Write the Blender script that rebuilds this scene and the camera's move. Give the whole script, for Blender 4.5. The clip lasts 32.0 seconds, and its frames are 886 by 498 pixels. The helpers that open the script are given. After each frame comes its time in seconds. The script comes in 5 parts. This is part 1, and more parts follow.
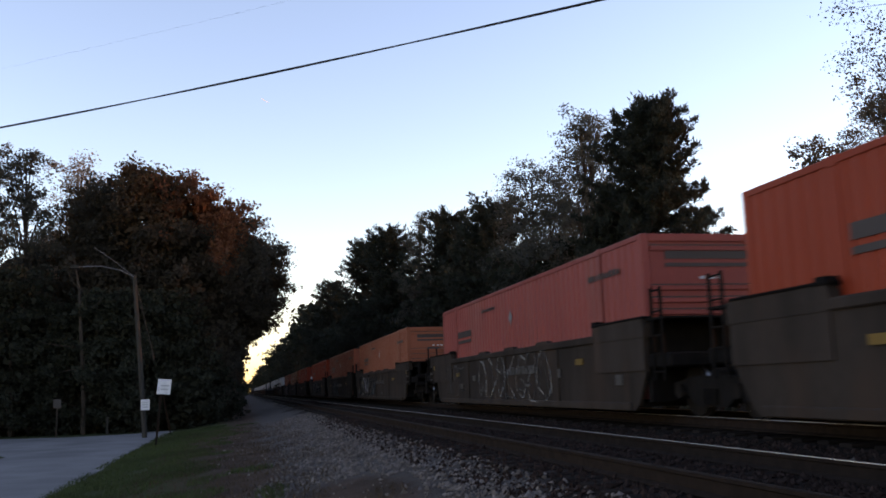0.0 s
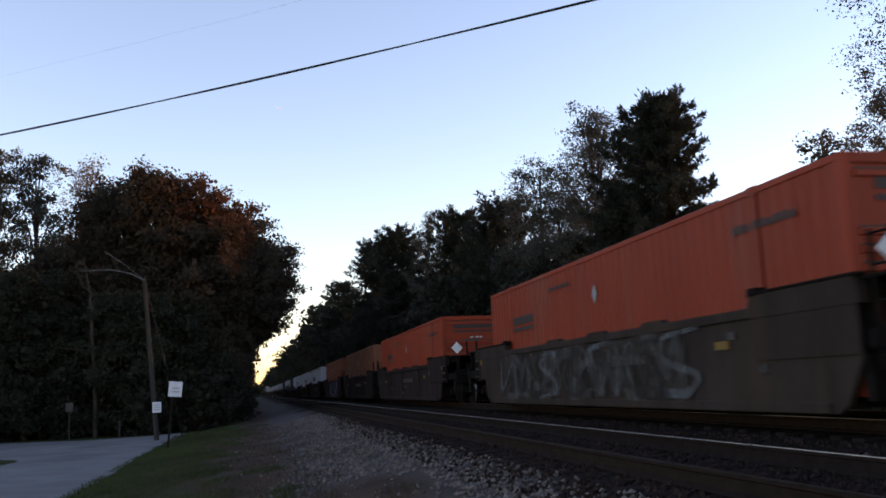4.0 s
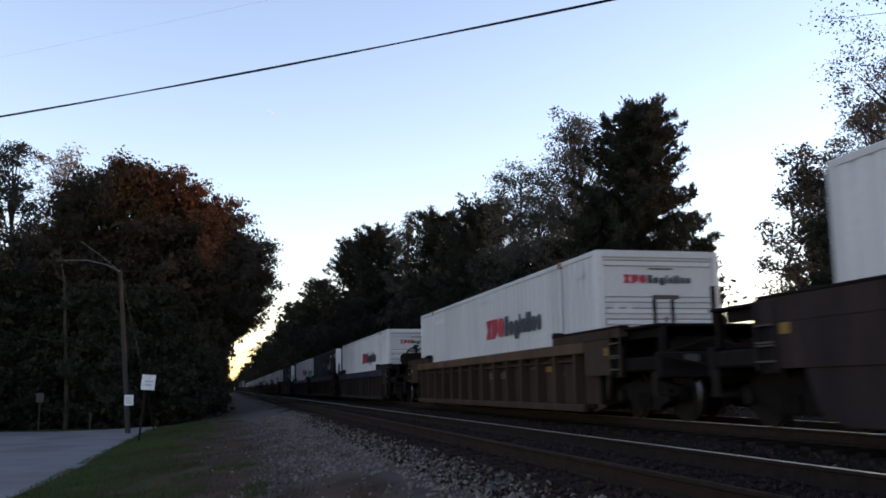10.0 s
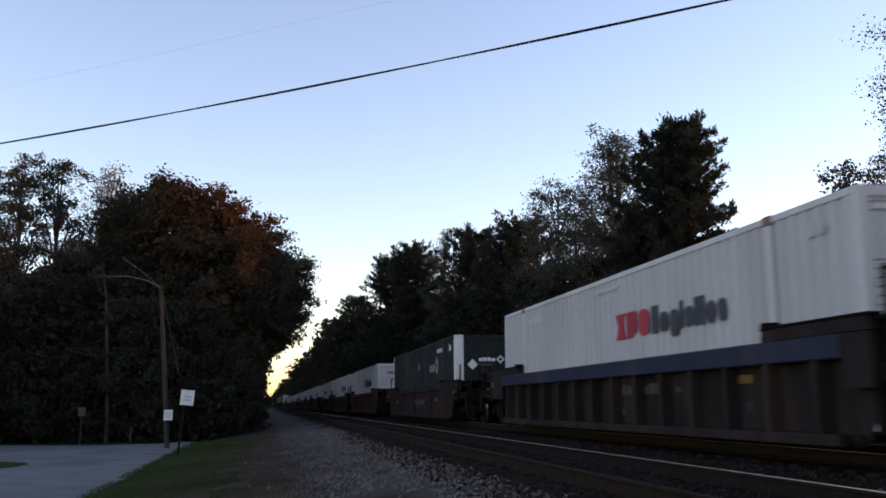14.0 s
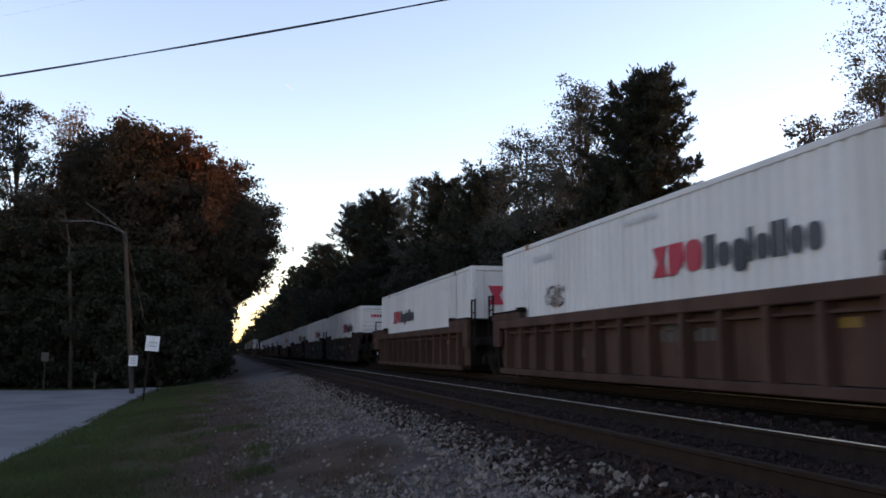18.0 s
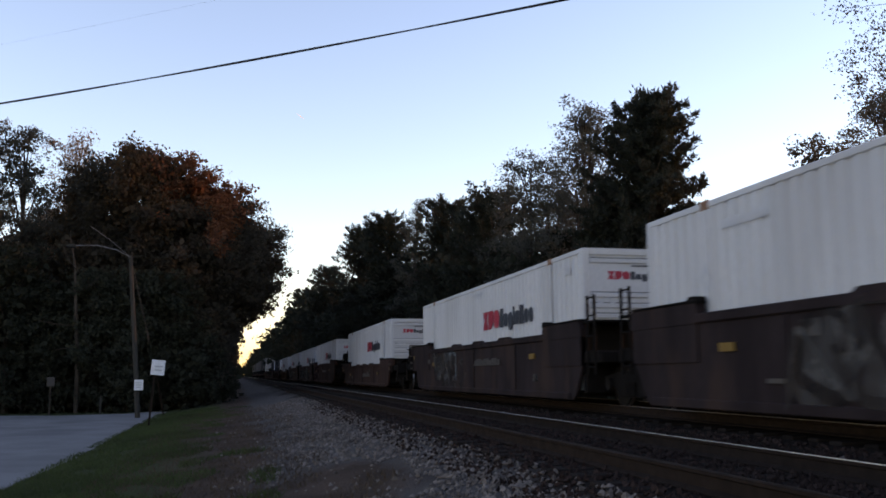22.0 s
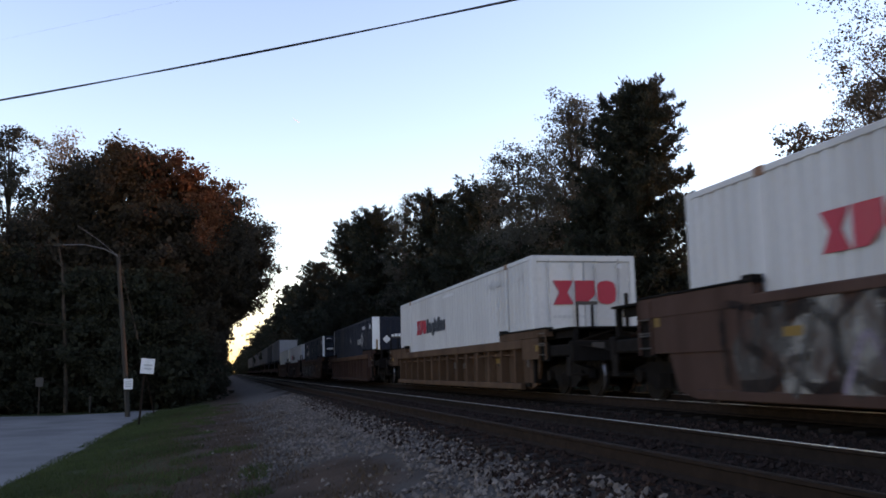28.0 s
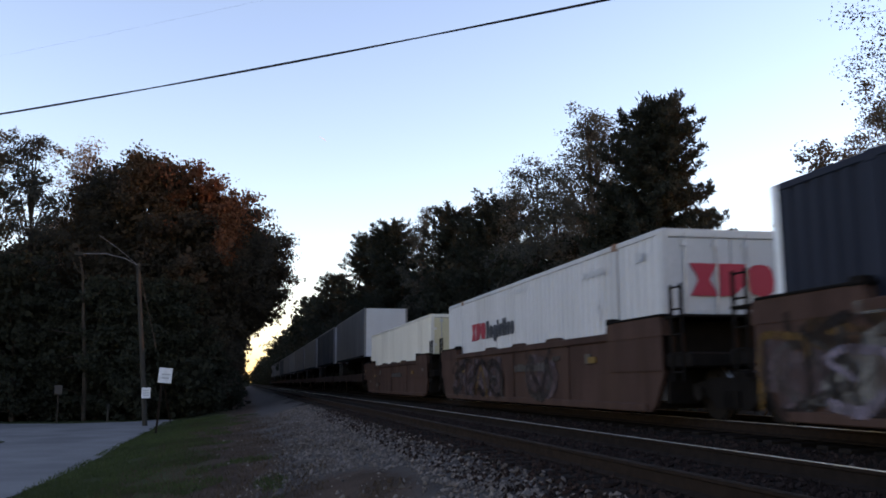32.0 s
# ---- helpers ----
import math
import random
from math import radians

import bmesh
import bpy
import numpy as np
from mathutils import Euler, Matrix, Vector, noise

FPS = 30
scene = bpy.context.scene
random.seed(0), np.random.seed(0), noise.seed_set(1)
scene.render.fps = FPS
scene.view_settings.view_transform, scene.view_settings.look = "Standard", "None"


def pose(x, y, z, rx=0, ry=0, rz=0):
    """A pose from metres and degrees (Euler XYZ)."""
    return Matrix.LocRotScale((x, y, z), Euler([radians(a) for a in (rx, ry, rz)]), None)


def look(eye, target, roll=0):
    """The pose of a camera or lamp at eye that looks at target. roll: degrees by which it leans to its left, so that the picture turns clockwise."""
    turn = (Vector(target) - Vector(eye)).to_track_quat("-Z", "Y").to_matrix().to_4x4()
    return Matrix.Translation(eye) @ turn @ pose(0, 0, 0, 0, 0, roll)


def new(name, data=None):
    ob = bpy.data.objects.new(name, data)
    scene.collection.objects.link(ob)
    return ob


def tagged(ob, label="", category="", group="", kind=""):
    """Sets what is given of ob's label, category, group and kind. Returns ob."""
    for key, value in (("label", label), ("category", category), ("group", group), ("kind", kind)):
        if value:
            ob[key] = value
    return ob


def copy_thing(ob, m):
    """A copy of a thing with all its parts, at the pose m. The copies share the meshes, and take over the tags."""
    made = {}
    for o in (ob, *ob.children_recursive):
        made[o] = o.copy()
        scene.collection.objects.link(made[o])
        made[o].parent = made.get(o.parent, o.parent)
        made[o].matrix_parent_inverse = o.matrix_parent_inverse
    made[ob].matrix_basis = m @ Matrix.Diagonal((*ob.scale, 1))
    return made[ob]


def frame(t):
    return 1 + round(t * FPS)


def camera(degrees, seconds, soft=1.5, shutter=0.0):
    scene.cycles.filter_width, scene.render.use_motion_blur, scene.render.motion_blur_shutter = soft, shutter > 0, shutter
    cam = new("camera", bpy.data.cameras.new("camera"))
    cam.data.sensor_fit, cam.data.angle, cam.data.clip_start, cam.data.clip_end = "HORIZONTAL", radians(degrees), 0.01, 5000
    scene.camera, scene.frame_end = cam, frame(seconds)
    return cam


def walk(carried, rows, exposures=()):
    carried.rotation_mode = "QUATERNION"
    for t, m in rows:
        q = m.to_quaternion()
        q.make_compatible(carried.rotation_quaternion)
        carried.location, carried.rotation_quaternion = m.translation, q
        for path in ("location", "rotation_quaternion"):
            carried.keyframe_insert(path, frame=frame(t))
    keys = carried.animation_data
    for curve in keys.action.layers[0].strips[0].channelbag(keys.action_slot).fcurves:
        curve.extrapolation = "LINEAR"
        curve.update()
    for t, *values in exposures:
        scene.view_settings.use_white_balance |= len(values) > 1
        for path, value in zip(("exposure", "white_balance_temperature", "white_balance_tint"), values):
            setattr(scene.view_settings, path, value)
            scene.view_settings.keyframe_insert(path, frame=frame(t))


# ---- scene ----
cam = camera(53.0, 32.0, soft=1.7, shutter=0.25)
EYE = (0.0, 0.0, 0.62)
# seconds, stops, kelvin, tint: the camera dims when more sky fills its picture
EXPOSURES = [
    (0, 1.06, 9284, 40), (3, 1.06, 9284, 40), (5, 0.91, 8849, 40), (6, 0.96, 9230, 40), (7, 0.8, 8954, 45), (8, 0.77, 9430, 43),
    (9, 1.02, 9338, 38), (10, 1.06, 9176, 38), (12, 0.96, 9392, 38), (13, 0.99, 9447, 38), (14, 0.94, 9176, 38), (15, 0.98, 9501, 38),
    (17, 1.11, 9338, 40), (18, 1.14, 9284, 40), (19, 1.06, 9176, 40), (20, 0.88, 8904, 42), (21, 1.08, 9392, 40), (22, 1.02, 9284, 40),
    (24, 1.04, 9284, 40), (25, 0.93, 9338, 40), (26, 1.08, 9230, 40), (29, 1.16, 8916, 40), (30, 1.08, 8916, 40), (32, 1.04, 8916, 40),
]
# seconds, yaw, pitch, roll of the hand-held camera
PATH = [
    (0, -12.53, 8.81, 1.82), (0.5, -12.19, 8.75, 2.21), (1, -12.40, 9.32, 2.49), (1.5, -12.88, 8.44, 2.69),
    (2, -13.23, 8.33, 2.59), (2.5, -12.31, 7.38, 2.48), (4.5, -11.63, 9.58, 2.31), (5, -10.87, 10.16, 1.62),
    (5.5, -10.13, 10.07, 1.04), (6, -10.69, 9.87, 0.12), (6.5, -11.48, 11.19, -0.38), (7, -11.21, 11.24, -0.71),
    (7.5, -10.87, 10.96, -0.79), (8, -12.19, 10.02, -0.44), (8.5, -13.40, 8.01, 0.23), (9, -14.51, 8.57, 0.68),
    (9.5, -14.80, 8.07, 1.02), (10, -13.46, 8.81, 0.89), (10.5, -11.55, 9.13, 0.50), (11, -10.04, 8.65, -0.22),
    (11.5, -10.05, 9.09, -0.20), (12, -11.18, 8.93, 0.07), (12.5, -11.63, 9.21, 0.33), (13, -11.62, 8.98, 0.47),
    (13.5, -11.27, 9.25, 0.33), (14, -11.15, 9.95, 0.36), (14.5, -10.52, 9.31, -0.00), (15, -11.04, 8.97, -0.22),
    (15.5, -15.06, 7.38, -0.03), (17.5, -14.84, 6.86, -0.07), (18, -13.32, 6.66, -0.07), (18.5, -12.79, 7.38, 0.07),
    (19, -12.37, 7.91, 0.26), (19.5, -12.55, 8.69, 0.40), (20, -13.19, 8.83, 0.79), (20.5, -13.28, 8.41, 0.82),
    (21, -12.61, 8.13, 0.40), (21.5, -12.97, 8.12, 0.12), (22, -12.94, 8.05, 0.35), (22.5, -11.92, 7.12, 0.19),
    (23, -11.62, 7.36, 0.00), (23.5, -11.95, 8.08, 0.06), (24, -12.76, 7.74, 0.29), (24.5, -13.31, 8.79, 0.23),
    (25, -14.07, 8.24, 0.41), (25.5, -14.58, 7.66, 1.12), (26, -13.56, 7.96, 1.16), (26.5, -13.10, 8.02, 1.12),
    (28.5, -13.63, 7.60, 1.28), (29, -13.40, 8.20, 1.47), (29.5, -12.52, 7.73, 1.71), (30, -11.85, 8.15, 1.66),
    (30.5, -12.30, 8.29, 1.40), (31, -13.69, 8.41, 0.96), (31.5, -13.60, 8.50, 0.72), (32, -12.50, 8.53, 0.42),
]
walk(cam, [(t, pose(*EYE, 90 + p, r, y)) for t, y, p, r in PATH], EXPOSURES)

# ---- light: dusk sky, the last sun low beyond the woods on the far side of the line ----
SUN_AZ, SUN_EL = radians(89), radians(5.0)
world = bpy.data.worlds.new("dusk_sky")
scene.world = world
world.use_nodes = True
nt = world.node_tree
sky = nt.nodes.new("ShaderNodeTexSky")
sky.sky_type = "NISHITA"
sky.sun_disc = False
sky.sun_elevation, sky.sun_rotation = SUN_EL, SUN_AZ
sky.air_density, sky.dust_density, sky.ozone_density = 0.92, 0.05, 2.6
bg = nt.nodes["Background"]
bg.inputs["Strength"].default_value = 0.375
nt.links.new(sky.outputs[0], bg.inputs["Color"])
sun = new("sun", bpy.data.lights.new("sun", "SUN"))
sun.data.energy, sun.data.angle, sun.data.color = 1.2, radians(1.0), (1.0, 0.55, 0.25)
sun.matrix_world = look((0, 0, 0), (-math.sin(SUN_AZ) * math.cos(SUN_EL), -math.cos(SUN_AZ) * math.cos(SUN_EL), -math.sin(SUN_EL)))

# ---- materials ----
def material(name, base, second=None, rough=0.7, metal=0.0, scale=6.0, fine=60.0, bump=0.2, dist=0.01, vary=0.0, stain=None, stain_scale=0.5, stretch=(1, 1, 1), island=0.0, lo=0.4, hi=0.62, spec=0.2, grain=0.7):
    """Two scales of variation, stains, relief; vary: by object, island: by loose piece."""
    m = bpy.data.materials.new(name)
    m.use_nodes = True
    t = m.node_tree
    n, l = t.nodes, t.links
    b = n["Principled BSDF"]
    b.inputs["Roughness"].default_value = rough
    b.inputs["Metallic"].default_value = metal
    b.inputs["Specular IOR Level"].default_value = spec
    co = n.new("ShaderNodeTexCoord")
    mp = n.new("ShaderNodeMapping")
    mp.inputs["Scale"].default_value = stretch
    l.new(co.outputs["Object"], mp.inputs["Vector"])

    def tex(s, detail=5.0):
        x = n.new("ShaderNodeTexNoise")
        x.inputs["Scale"].default_value, x.inputs["Detail"].default_value = s, detail
        l.new(mp.outputs[0], x.inputs["Vector"])
        return x

    def mix(fac, a, c, mode="MIX"):
        x = n.new("ShaderNodeMix")
        x.data_type, x.blend_type = "RGBA", mode
        if isinstance(fac, float):
            x.inputs[0].default_value = fac
        else:
            l.new(fac, x.inputs[0])
        for k, v in ((6, a), (7, c)):
            if isinstance(v, tuple):
                x.inputs[k].default_value = (*v, 1)
            else:
                l.new(v, x.inputs[k])
        return x.outputs[2]

    def ramp(src, p, q):
        x = n.new("ShaderNodeMapRange")
        x.inputs[1].default_value, x.inputs[2].default_value = p, q
        l.new(src, x.inputs[0])
        return x.outputs[0]

    second = second or tuple(c * 0.72 for c in base)
    big, small = tex(scale), tex(fine, 3.0)
    col = mix(ramp(big.outputs[0], lo, hi), base, second)
    col = mix(ramp(small.outputs[0], 0.35, 0.75), col, tuple(c * grain for c in base))
    if stain:
        st = tex(stain_scale, 8.0)
        col = mix(ramp(st.outputs[0], 0.52, 0.66), col, stain)
    for amount, node, out in ((vary, "ShaderNodeObjectInfo", "Random"), (island, "ShaderNodeNewGeometry", "Random Per Island")):
        if amount:
            o = n.new(node)
            hv = n.new("ShaderNodeHueSaturation")
            mr = n.new("ShaderNodeMapRange")
            mr.inputs[3].default_value, mr.inputs[4].default_value = 1 - amount, 1 + amount
            l.new(o.outputs[out], mr.inputs[0])
            l.new(mr.outputs[0], hv.inputs["Value"])
            l.new(col, hv.inputs["Color"])
            col = hv.outputs[0]
    l.new(col, b.inputs["Base Color"])
    rr = n.new("ShaderNodeMapRange")
    rr.inputs[3].default_value, rr.inputs[4].default_value = max(0.05, rough - 0.12), min(1, rough + 0.12)
    l.new(big.outputs[0], rr.inputs[0])
    l.new(rr.outputs[0], b.inputs["Roughness"])
    if bump:
        bp = n.new("ShaderNodeBump")
        bp.inputs["Strength"].default_value, bp.inputs["Distance"].default_value = bump, dist
        l.new(small.outputs[0], bp.inputs["Height"])
        l.new(bp.outputs[0], b.inputs["Normal"])
    return m


def ground_material():
    """Grass on the left, dead grass and dirt, then the grey stone of the shoulder, brown under the tracks."""
    m = material("ground_earth", (0.083, 0.053, 0.041), (0.045, 0.031, 0.024), rough=0.95, scale=1.3, fine=30, bump=1.0, dist=0.05, spec=0.03)
    t = m.node_tree
    n, l = t.nodes, t.links
    b = n["Principled BSDF"]
    old = b.inputs["Base Color"].links[0].from_socket
    co = n.new("ShaderNodeTexCoord")
    sp = n.new("ShaderNodeSeparateXYZ")
    l.new(co.outputs["Object"], sp.inputs[0])
    nz = n.new("ShaderNodeTexNoise")
    nz.inputs["Scale"].default_value, nz.inputs["Detail"].default_value = 0.55, 7
    l.new(co.outputs["Object"], nz.inputs["Vector"])
    fn = n.new("ShaderNodeTexNoise")
    fn.inputs["Scale"].default_value, fn.inputs["Detail"].default_value = 9, 4
    l.new(co.outputs["Object"], fn.inputs["Vector"])
    ad = n.new("ShaderNodeMath")
    ad.operation = "MULTIPLY_ADD"
    ad.inputs[1].default_value = 2.6
    l.new(nz.outputs[0], ad.inputs[0])
    l.new(sp.outputs[0], ad.inputs[2])
    col = old
    for lo, hi, c1, c2 in ((0.75, -0.15, (0.046, 0.057, 0.025), (0.028, 0.034, 0.016)), (1.55, 2.2, (0.105, 0.092, 0.087), (0.05, 0.043, 0.04)), (3.5, 4.3, (0.023, 0.0165, 0.0138), (0.014, 0.0105, 0.009))):
        mr = n.new("ShaderNodeMapRange")
        mr.inputs[1].default_value, mr.inputs[2].default_value = lo, hi
        l.new(ad.outputs[0], mr.inputs[0])
        cm = n.new("ShaderNodeMix")
        cm.data_type = "RGBA"
        cm.inputs[6].default_value, cm.inputs[7].default_value = (*c1, 1), (*c2, 1)
        l.new(fn.outputs[0], cm.inputs[0])
        mx = n.new("ShaderNodeMix")
        mx.data_type = "RGBA"
        l.new(mr.outputs[0], mx.inputs[0])
        l.new(col, mx.inputs[6])
        l.new(cm.outputs[2], mx.inputs[7])
        col = mx.outputs[2]
    # a bare brown patch in the stone
    away = n.new("ShaderNodeVectorMath")
    away.operation = "SUBTRACT"
    away.inputs[1].default_value = (1.25, 10.9, 0)
    l.new(co.outputs["Object"], away.inputs[0])
    squash = n.new("ShaderNodeVectorMath")
    squash.operation = "MULTIPLY"
    squash.inputs[1].default_value = (1 / 0.95, 1 / 2.3, 0)
    l.new(away.outputs[0], squash.inputs[0])
    size = n.new("ShaderNodeVectorMath")
    size.operation = "LENGTH"
    l.new(squash.outputs[0], size.inputs[0])
    rough_edge = n.new("ShaderNodeMath")
    rough_edge.operation = "MULTIPLY_ADD"
    rough_edge.inputs[1].default_value = 0.8
    l.new(fn.outputs[0], rough_edge.inputs[0])
    l.new(size.outputs["Value"], rough_edge.inputs[2])
    mr = n.new("ShaderNodeMapRange")
    mr.inputs[1].default_value, mr.inputs[2].default_value = 1.45, 1.05
    l.new(rough_edge.outputs[0], mr.inputs[0])
    mx = n.new("ShaderNodeMix")
    mx.data_type = "RGBA"
    l.new(mr.outputs[0], mx.inputs[0])
    l.new(col, mx.inputs[6])
    l.new(old, mx.inputs[7])
    l.new(mx.outputs[2], b.inputs["Base Color"])
    return m


M = {}
M["ground"] = ground_material()
M["asphalt"] = material("old_asphalt", (0.18, 0.172, 0.17), (0.14, 0.134, 0.133), rough=0.9, scale=0.7, fine=40, bump=0.3, dist=0.01, stain=(0.11, 0.106, 0.105), stain_scale=0.25, spec=0.08)
M["stone"] = material("ballast_stone", (0.152, 0.126, 0.115), (0.072, 0.057, 0.051), rough=0.9, scale=3, fine=40, bump=0.3, island=0.35, spec=0.05)
M["stone_brown"] = material("rusty_ballast", (0.034, 0.0205, 0.0175), (0.021, 0.0138, 0.012), rough=0.95, scale=3, fine=40, bump=0.3, island=0.4, spec=0.02)
M["rail"] = material("rusty_rail_web", (0.025, 0.016, 0.0128), (0.0165, 0.011, 0.009), rough=0.8, scale=8, fine=80, bump=0.2, dist=0.003, spec=0.03)
M["railtop"] = material("worn_rail_head", (0.46, 0.44, 0.43), (0.36, 0.34, 0.34), rough=0.36, metal=0.9, scale=4, fine=80, bump=0.03, dist=0.001)
M["railtop_dull"] = material("dull_rail_head", (0.032, 0.023, 0.02), (0.02, 0.0155, 0.0135), rough=0.8, metal=0.0, spec=0.05, scale=4, fine=80, bump=0.05, dist=0.001)
M["tie"] = material("weathered_tie_wood", (0.02, 0.0145, 0.0125), (0.0135, 0.0102, 0.009), rough=0.95, scale=5, fine=30, bump=0.6, dist=0.01, vary=0.25, stretch=(0.3, 4, 4), spec=0.02)
M["bark"] = material("tree_bark", (0.06, 0.048, 0.04), (0.035, 0.028, 0.024), spec=0.03, rough=0.95, scale=4, fine=30, bump=0.6, dist=0.02, vary=0.2)
M["pole"] = material("grey_pole_wood", (0.05, 0.046, 0.041), (0.033, 0.031, 0.028), rough=0.9, scale=3, fine=40, bump=0.5, dist=0.006, stretch=(6, 6, 0.4), spec=0.03)
M["steel"] = material("galvanised_steel", (0.42, 0.43, 0.45), (0.3, 0.31, 0.33), rough=0.5, metal=0.7, scale=5, fine=60, bump=0.05)
M["lamp_steel"] = material("dull_weathered_steel", (0.13, 0.13, 0.135), (0.09, 0.09, 0.095), rough=0.7, metal=0.2, scale=5, fine=60, bump=0.05)
M["sign_white"] = material("sign_white", (0.72, 0.72, 0.74), (0.6, 0.6, 0.62), rough=0.5, scale=6, fine=60, bump=0.02)
M["black"] = material("black_rubber", (0.02, 0.02, 0.022), rough=0.6, scale=6, fine=60, bump=0.05)
M["wire"] = material("wire_black", (0.012, 0.012, 0.013), rough=0.6, scale=6, fine=60, bump=0.05)
M["truck"] = material("sooty_iron_and_recess_shade", (0.0125, 0.0105, 0.01), (0.0085, 0.0075, 0.007), rough=0.85, metal=0.0, scale=5, fine=50, bump=0.3, vary=0.2, spec=0.02)
M["wheel"] = material("wheel_steel", (0.018, 0.0145, 0.013), (0.011, 0.009, 0.008), rough=0.8, metal=0.0, scale=6, fine=50, bump=0.1, spec=0.03)


def leaf_material(name, a, c, trans=0.3):
    m = material(name, a, c, rough=0.85, scale=0.35, fine=3.0, bump=0, island=0.1, vary=0.15)
    t = m.node_tree
    b = t.nodes["Principled BSDF"]
    b.inputs["Specular IOR Level"].default_value = 0.05
    # thin leaves let light through from behind
    thin_leaf, both = t.nodes.new("ShaderNodeBsdfTranslucent"), t.nodes.new("ShaderNodeMixShader")
    both.inputs[0].default_value = trans
    t.links.new(b.inputs["Base Color"].links[0].from_socket, thin_leaf.inputs["Color"])
    t.links.new(b.outputs[0], both.inputs[1])
    t.links.new(thin_leaf.outputs[0], both.inputs[2])
    t.links.new(both.outputs[0], t.nodes["Material Output"].inputs["Surface"])
    return m


M["leaf_green"] = leaf_material("leaf_dark_green", (0.064, 0.054, 0.041), (0.049, 0.042, 0.033), 0.5)
M["leaf_olive"] = leaf_material("leaf_olive", (0.09, 0.058, 0.035), (0.06, 0.04, 0.026))
M["leaf_rust"] = leaf_material("leaf_rust", (0.22, 0.085, 0.045), (0.12, 0.06, 0.038))
M["leaf_tan"] = leaf_material("leaf_tan", (0.26, 0.195, 0.16), (0.17, 0.13, 0.105))
M["leaf_grey"] = leaf_material("leaf_grey_brown", (0.082, 0.081, 0.069), (0.055, 0.055, 0.047))
# darker green leaf: the shade side of the woods is put into its colour
M["leaf_shaded"] = leaf_material("leaf_green_shade_side", (0.036, 0.039, 0.028), (0.026, 0.029, 0.021))
M["leaf_fawn"] = leaf_material("leaf_fawn", (0.12, 0.092, 0.068), (0.078, 0.06, 0.045))
M["needle"] = leaf_material("pine_needle", (0.04, 0.043, 0.033), (0.028, 0.031, 0.024))
M["grass"] = leaf_material("grass_blade", (0.052, 0.073, 0.029), (0.034, 0.047, 0.02))
M["grass_dead"] = leaf_material("grass_dead", (0.088, 0.06, 0.043), (0.058, 0.041, 0.03))


# ---- mesh helpers ----
class Mesh:
    """Collects boxes, prisms and tubes into one mesh."""

    def __init__(self):
        self.v, self.f = [], []

    def add(self, verts, faces):
        k = len(self.v)
        self.v += [tuple(p) for p in verts]
        self.f += [tuple(i + k for i in q) for q in faces]
        return self

    def box(self, x0, x1, y0, y1, z0, z1, c=0.0):
        if c <= 0:
            v = [(x, y, z) for z in (z0, z1) for y in (y0, y1) for x in (x0, x1)]
            return self.add(v, [(0, 2, 3, 1), (4, 5, 7, 6), (0, 1, 5, 4), (2, 6, 7, 3), (0, 4, 6, 2), (1, 3, 7, 5)])
        b = bmesh.new()
        bmesh.ops.create_cube(b, size=1)
        for p in b.verts:
            p.co = Vector(((x0 + x1) / 2 + p.co.x * (x1 - x0), (y0 + y1) / 2 + p.co.y * (y1 - y0), (z0 + z1) / 2 + p.co.z * (z1 - z0)))
        bmesh.ops.bevel(b, geom=b.edges[:], offset=c, segments=1, affect="EDGES", profile=0.5)
        b.verts.index_update()
        self.add([p.co[:] for p in b.verts], [[p.index for p in q.verts] for q in b.faces])
        b.free()
        return self

    def prism(self, outline, axis, a0, a1):
        """An outline of (u, v) pushed along axis 'x' or 'y' from a0 to a1; u, v are the other two axes in order."""
        k = len(outline)
        def put(u, w, a):
            return (a, u, w) if axis == "x" else ((u, a, w) if axis == "y" else (u, w, a))
        v = [put(u, w, a0) for u, w in outline] + [put(u, w, a1) for u, w in outline]
        fs = [tuple(range(k))[::-1], tuple(range(k, 2 * k))] + [(i, (i + 1) % k, k + (i + 1) % k, k + i) for i in range(k)]
        return self.add(v, fs)

    def tube(self, pts, radii, sides=6, cap=True):
        pts = [Vector(p) for p in pts]
        if isinstance(radii, (int, float)):
            radii = [radii] * len(pts)
        v, f = [], []
        for i, p in enumerate(pts):
            d = (pts[min(i + 1, len(pts) - 1)] - pts[max(i - 1, 0)]).normalized()
            a = d.cross(Vector((0, 0, 1)) if abs(d.z) < 0.9 else Vector((1, 0, 0))).normalized()
            b = d.cross(a)
            v += [p + radii[i] * (math.cos(6.2832 * k / sides) * a + math.sin(6.2832 * k / sides) * b) for k in range(sides)]
        for i in range(len(pts) - 1):
            for k in range(sides):
                f.append((i * sides + k, i * sides + (k + 1) % sides, (i + 1) * sides + (k + 1) % sides, (i + 1) * sides + k))
        if cap:
            f += [tuple(range(sides))[::-1], tuple(range(len(v) - sides, len(v)))]
        return self.add(v, f)

    def disc(self, c, r, axis, half, sides=20):
        d = {"x": Vector((1, 0, 0)), "y": Vector((0, 1, 0)), "z": Vector((0, 0, 1))}[axis] * half
        return self.tube([Vector(c) - d, Vector(c) + d], r, sides)

    def data(self, name, mat, smooth=False):
        me = bpy.data.meshes.new(name)
        me.from_pydata(self.v, [], self.f)
        me.validate()
        b = bmesh.new()
        b.from_mesh(me)
        bmesh.ops.recalc_face_normals(b, faces=b.faces[:])
        b.to_mesh(me)
        b.free()
        me.materials.append(mat)
        if smooth:
            me.polygons.foreach_set("use_smooth", [True] * len(me.polygons))
        return me


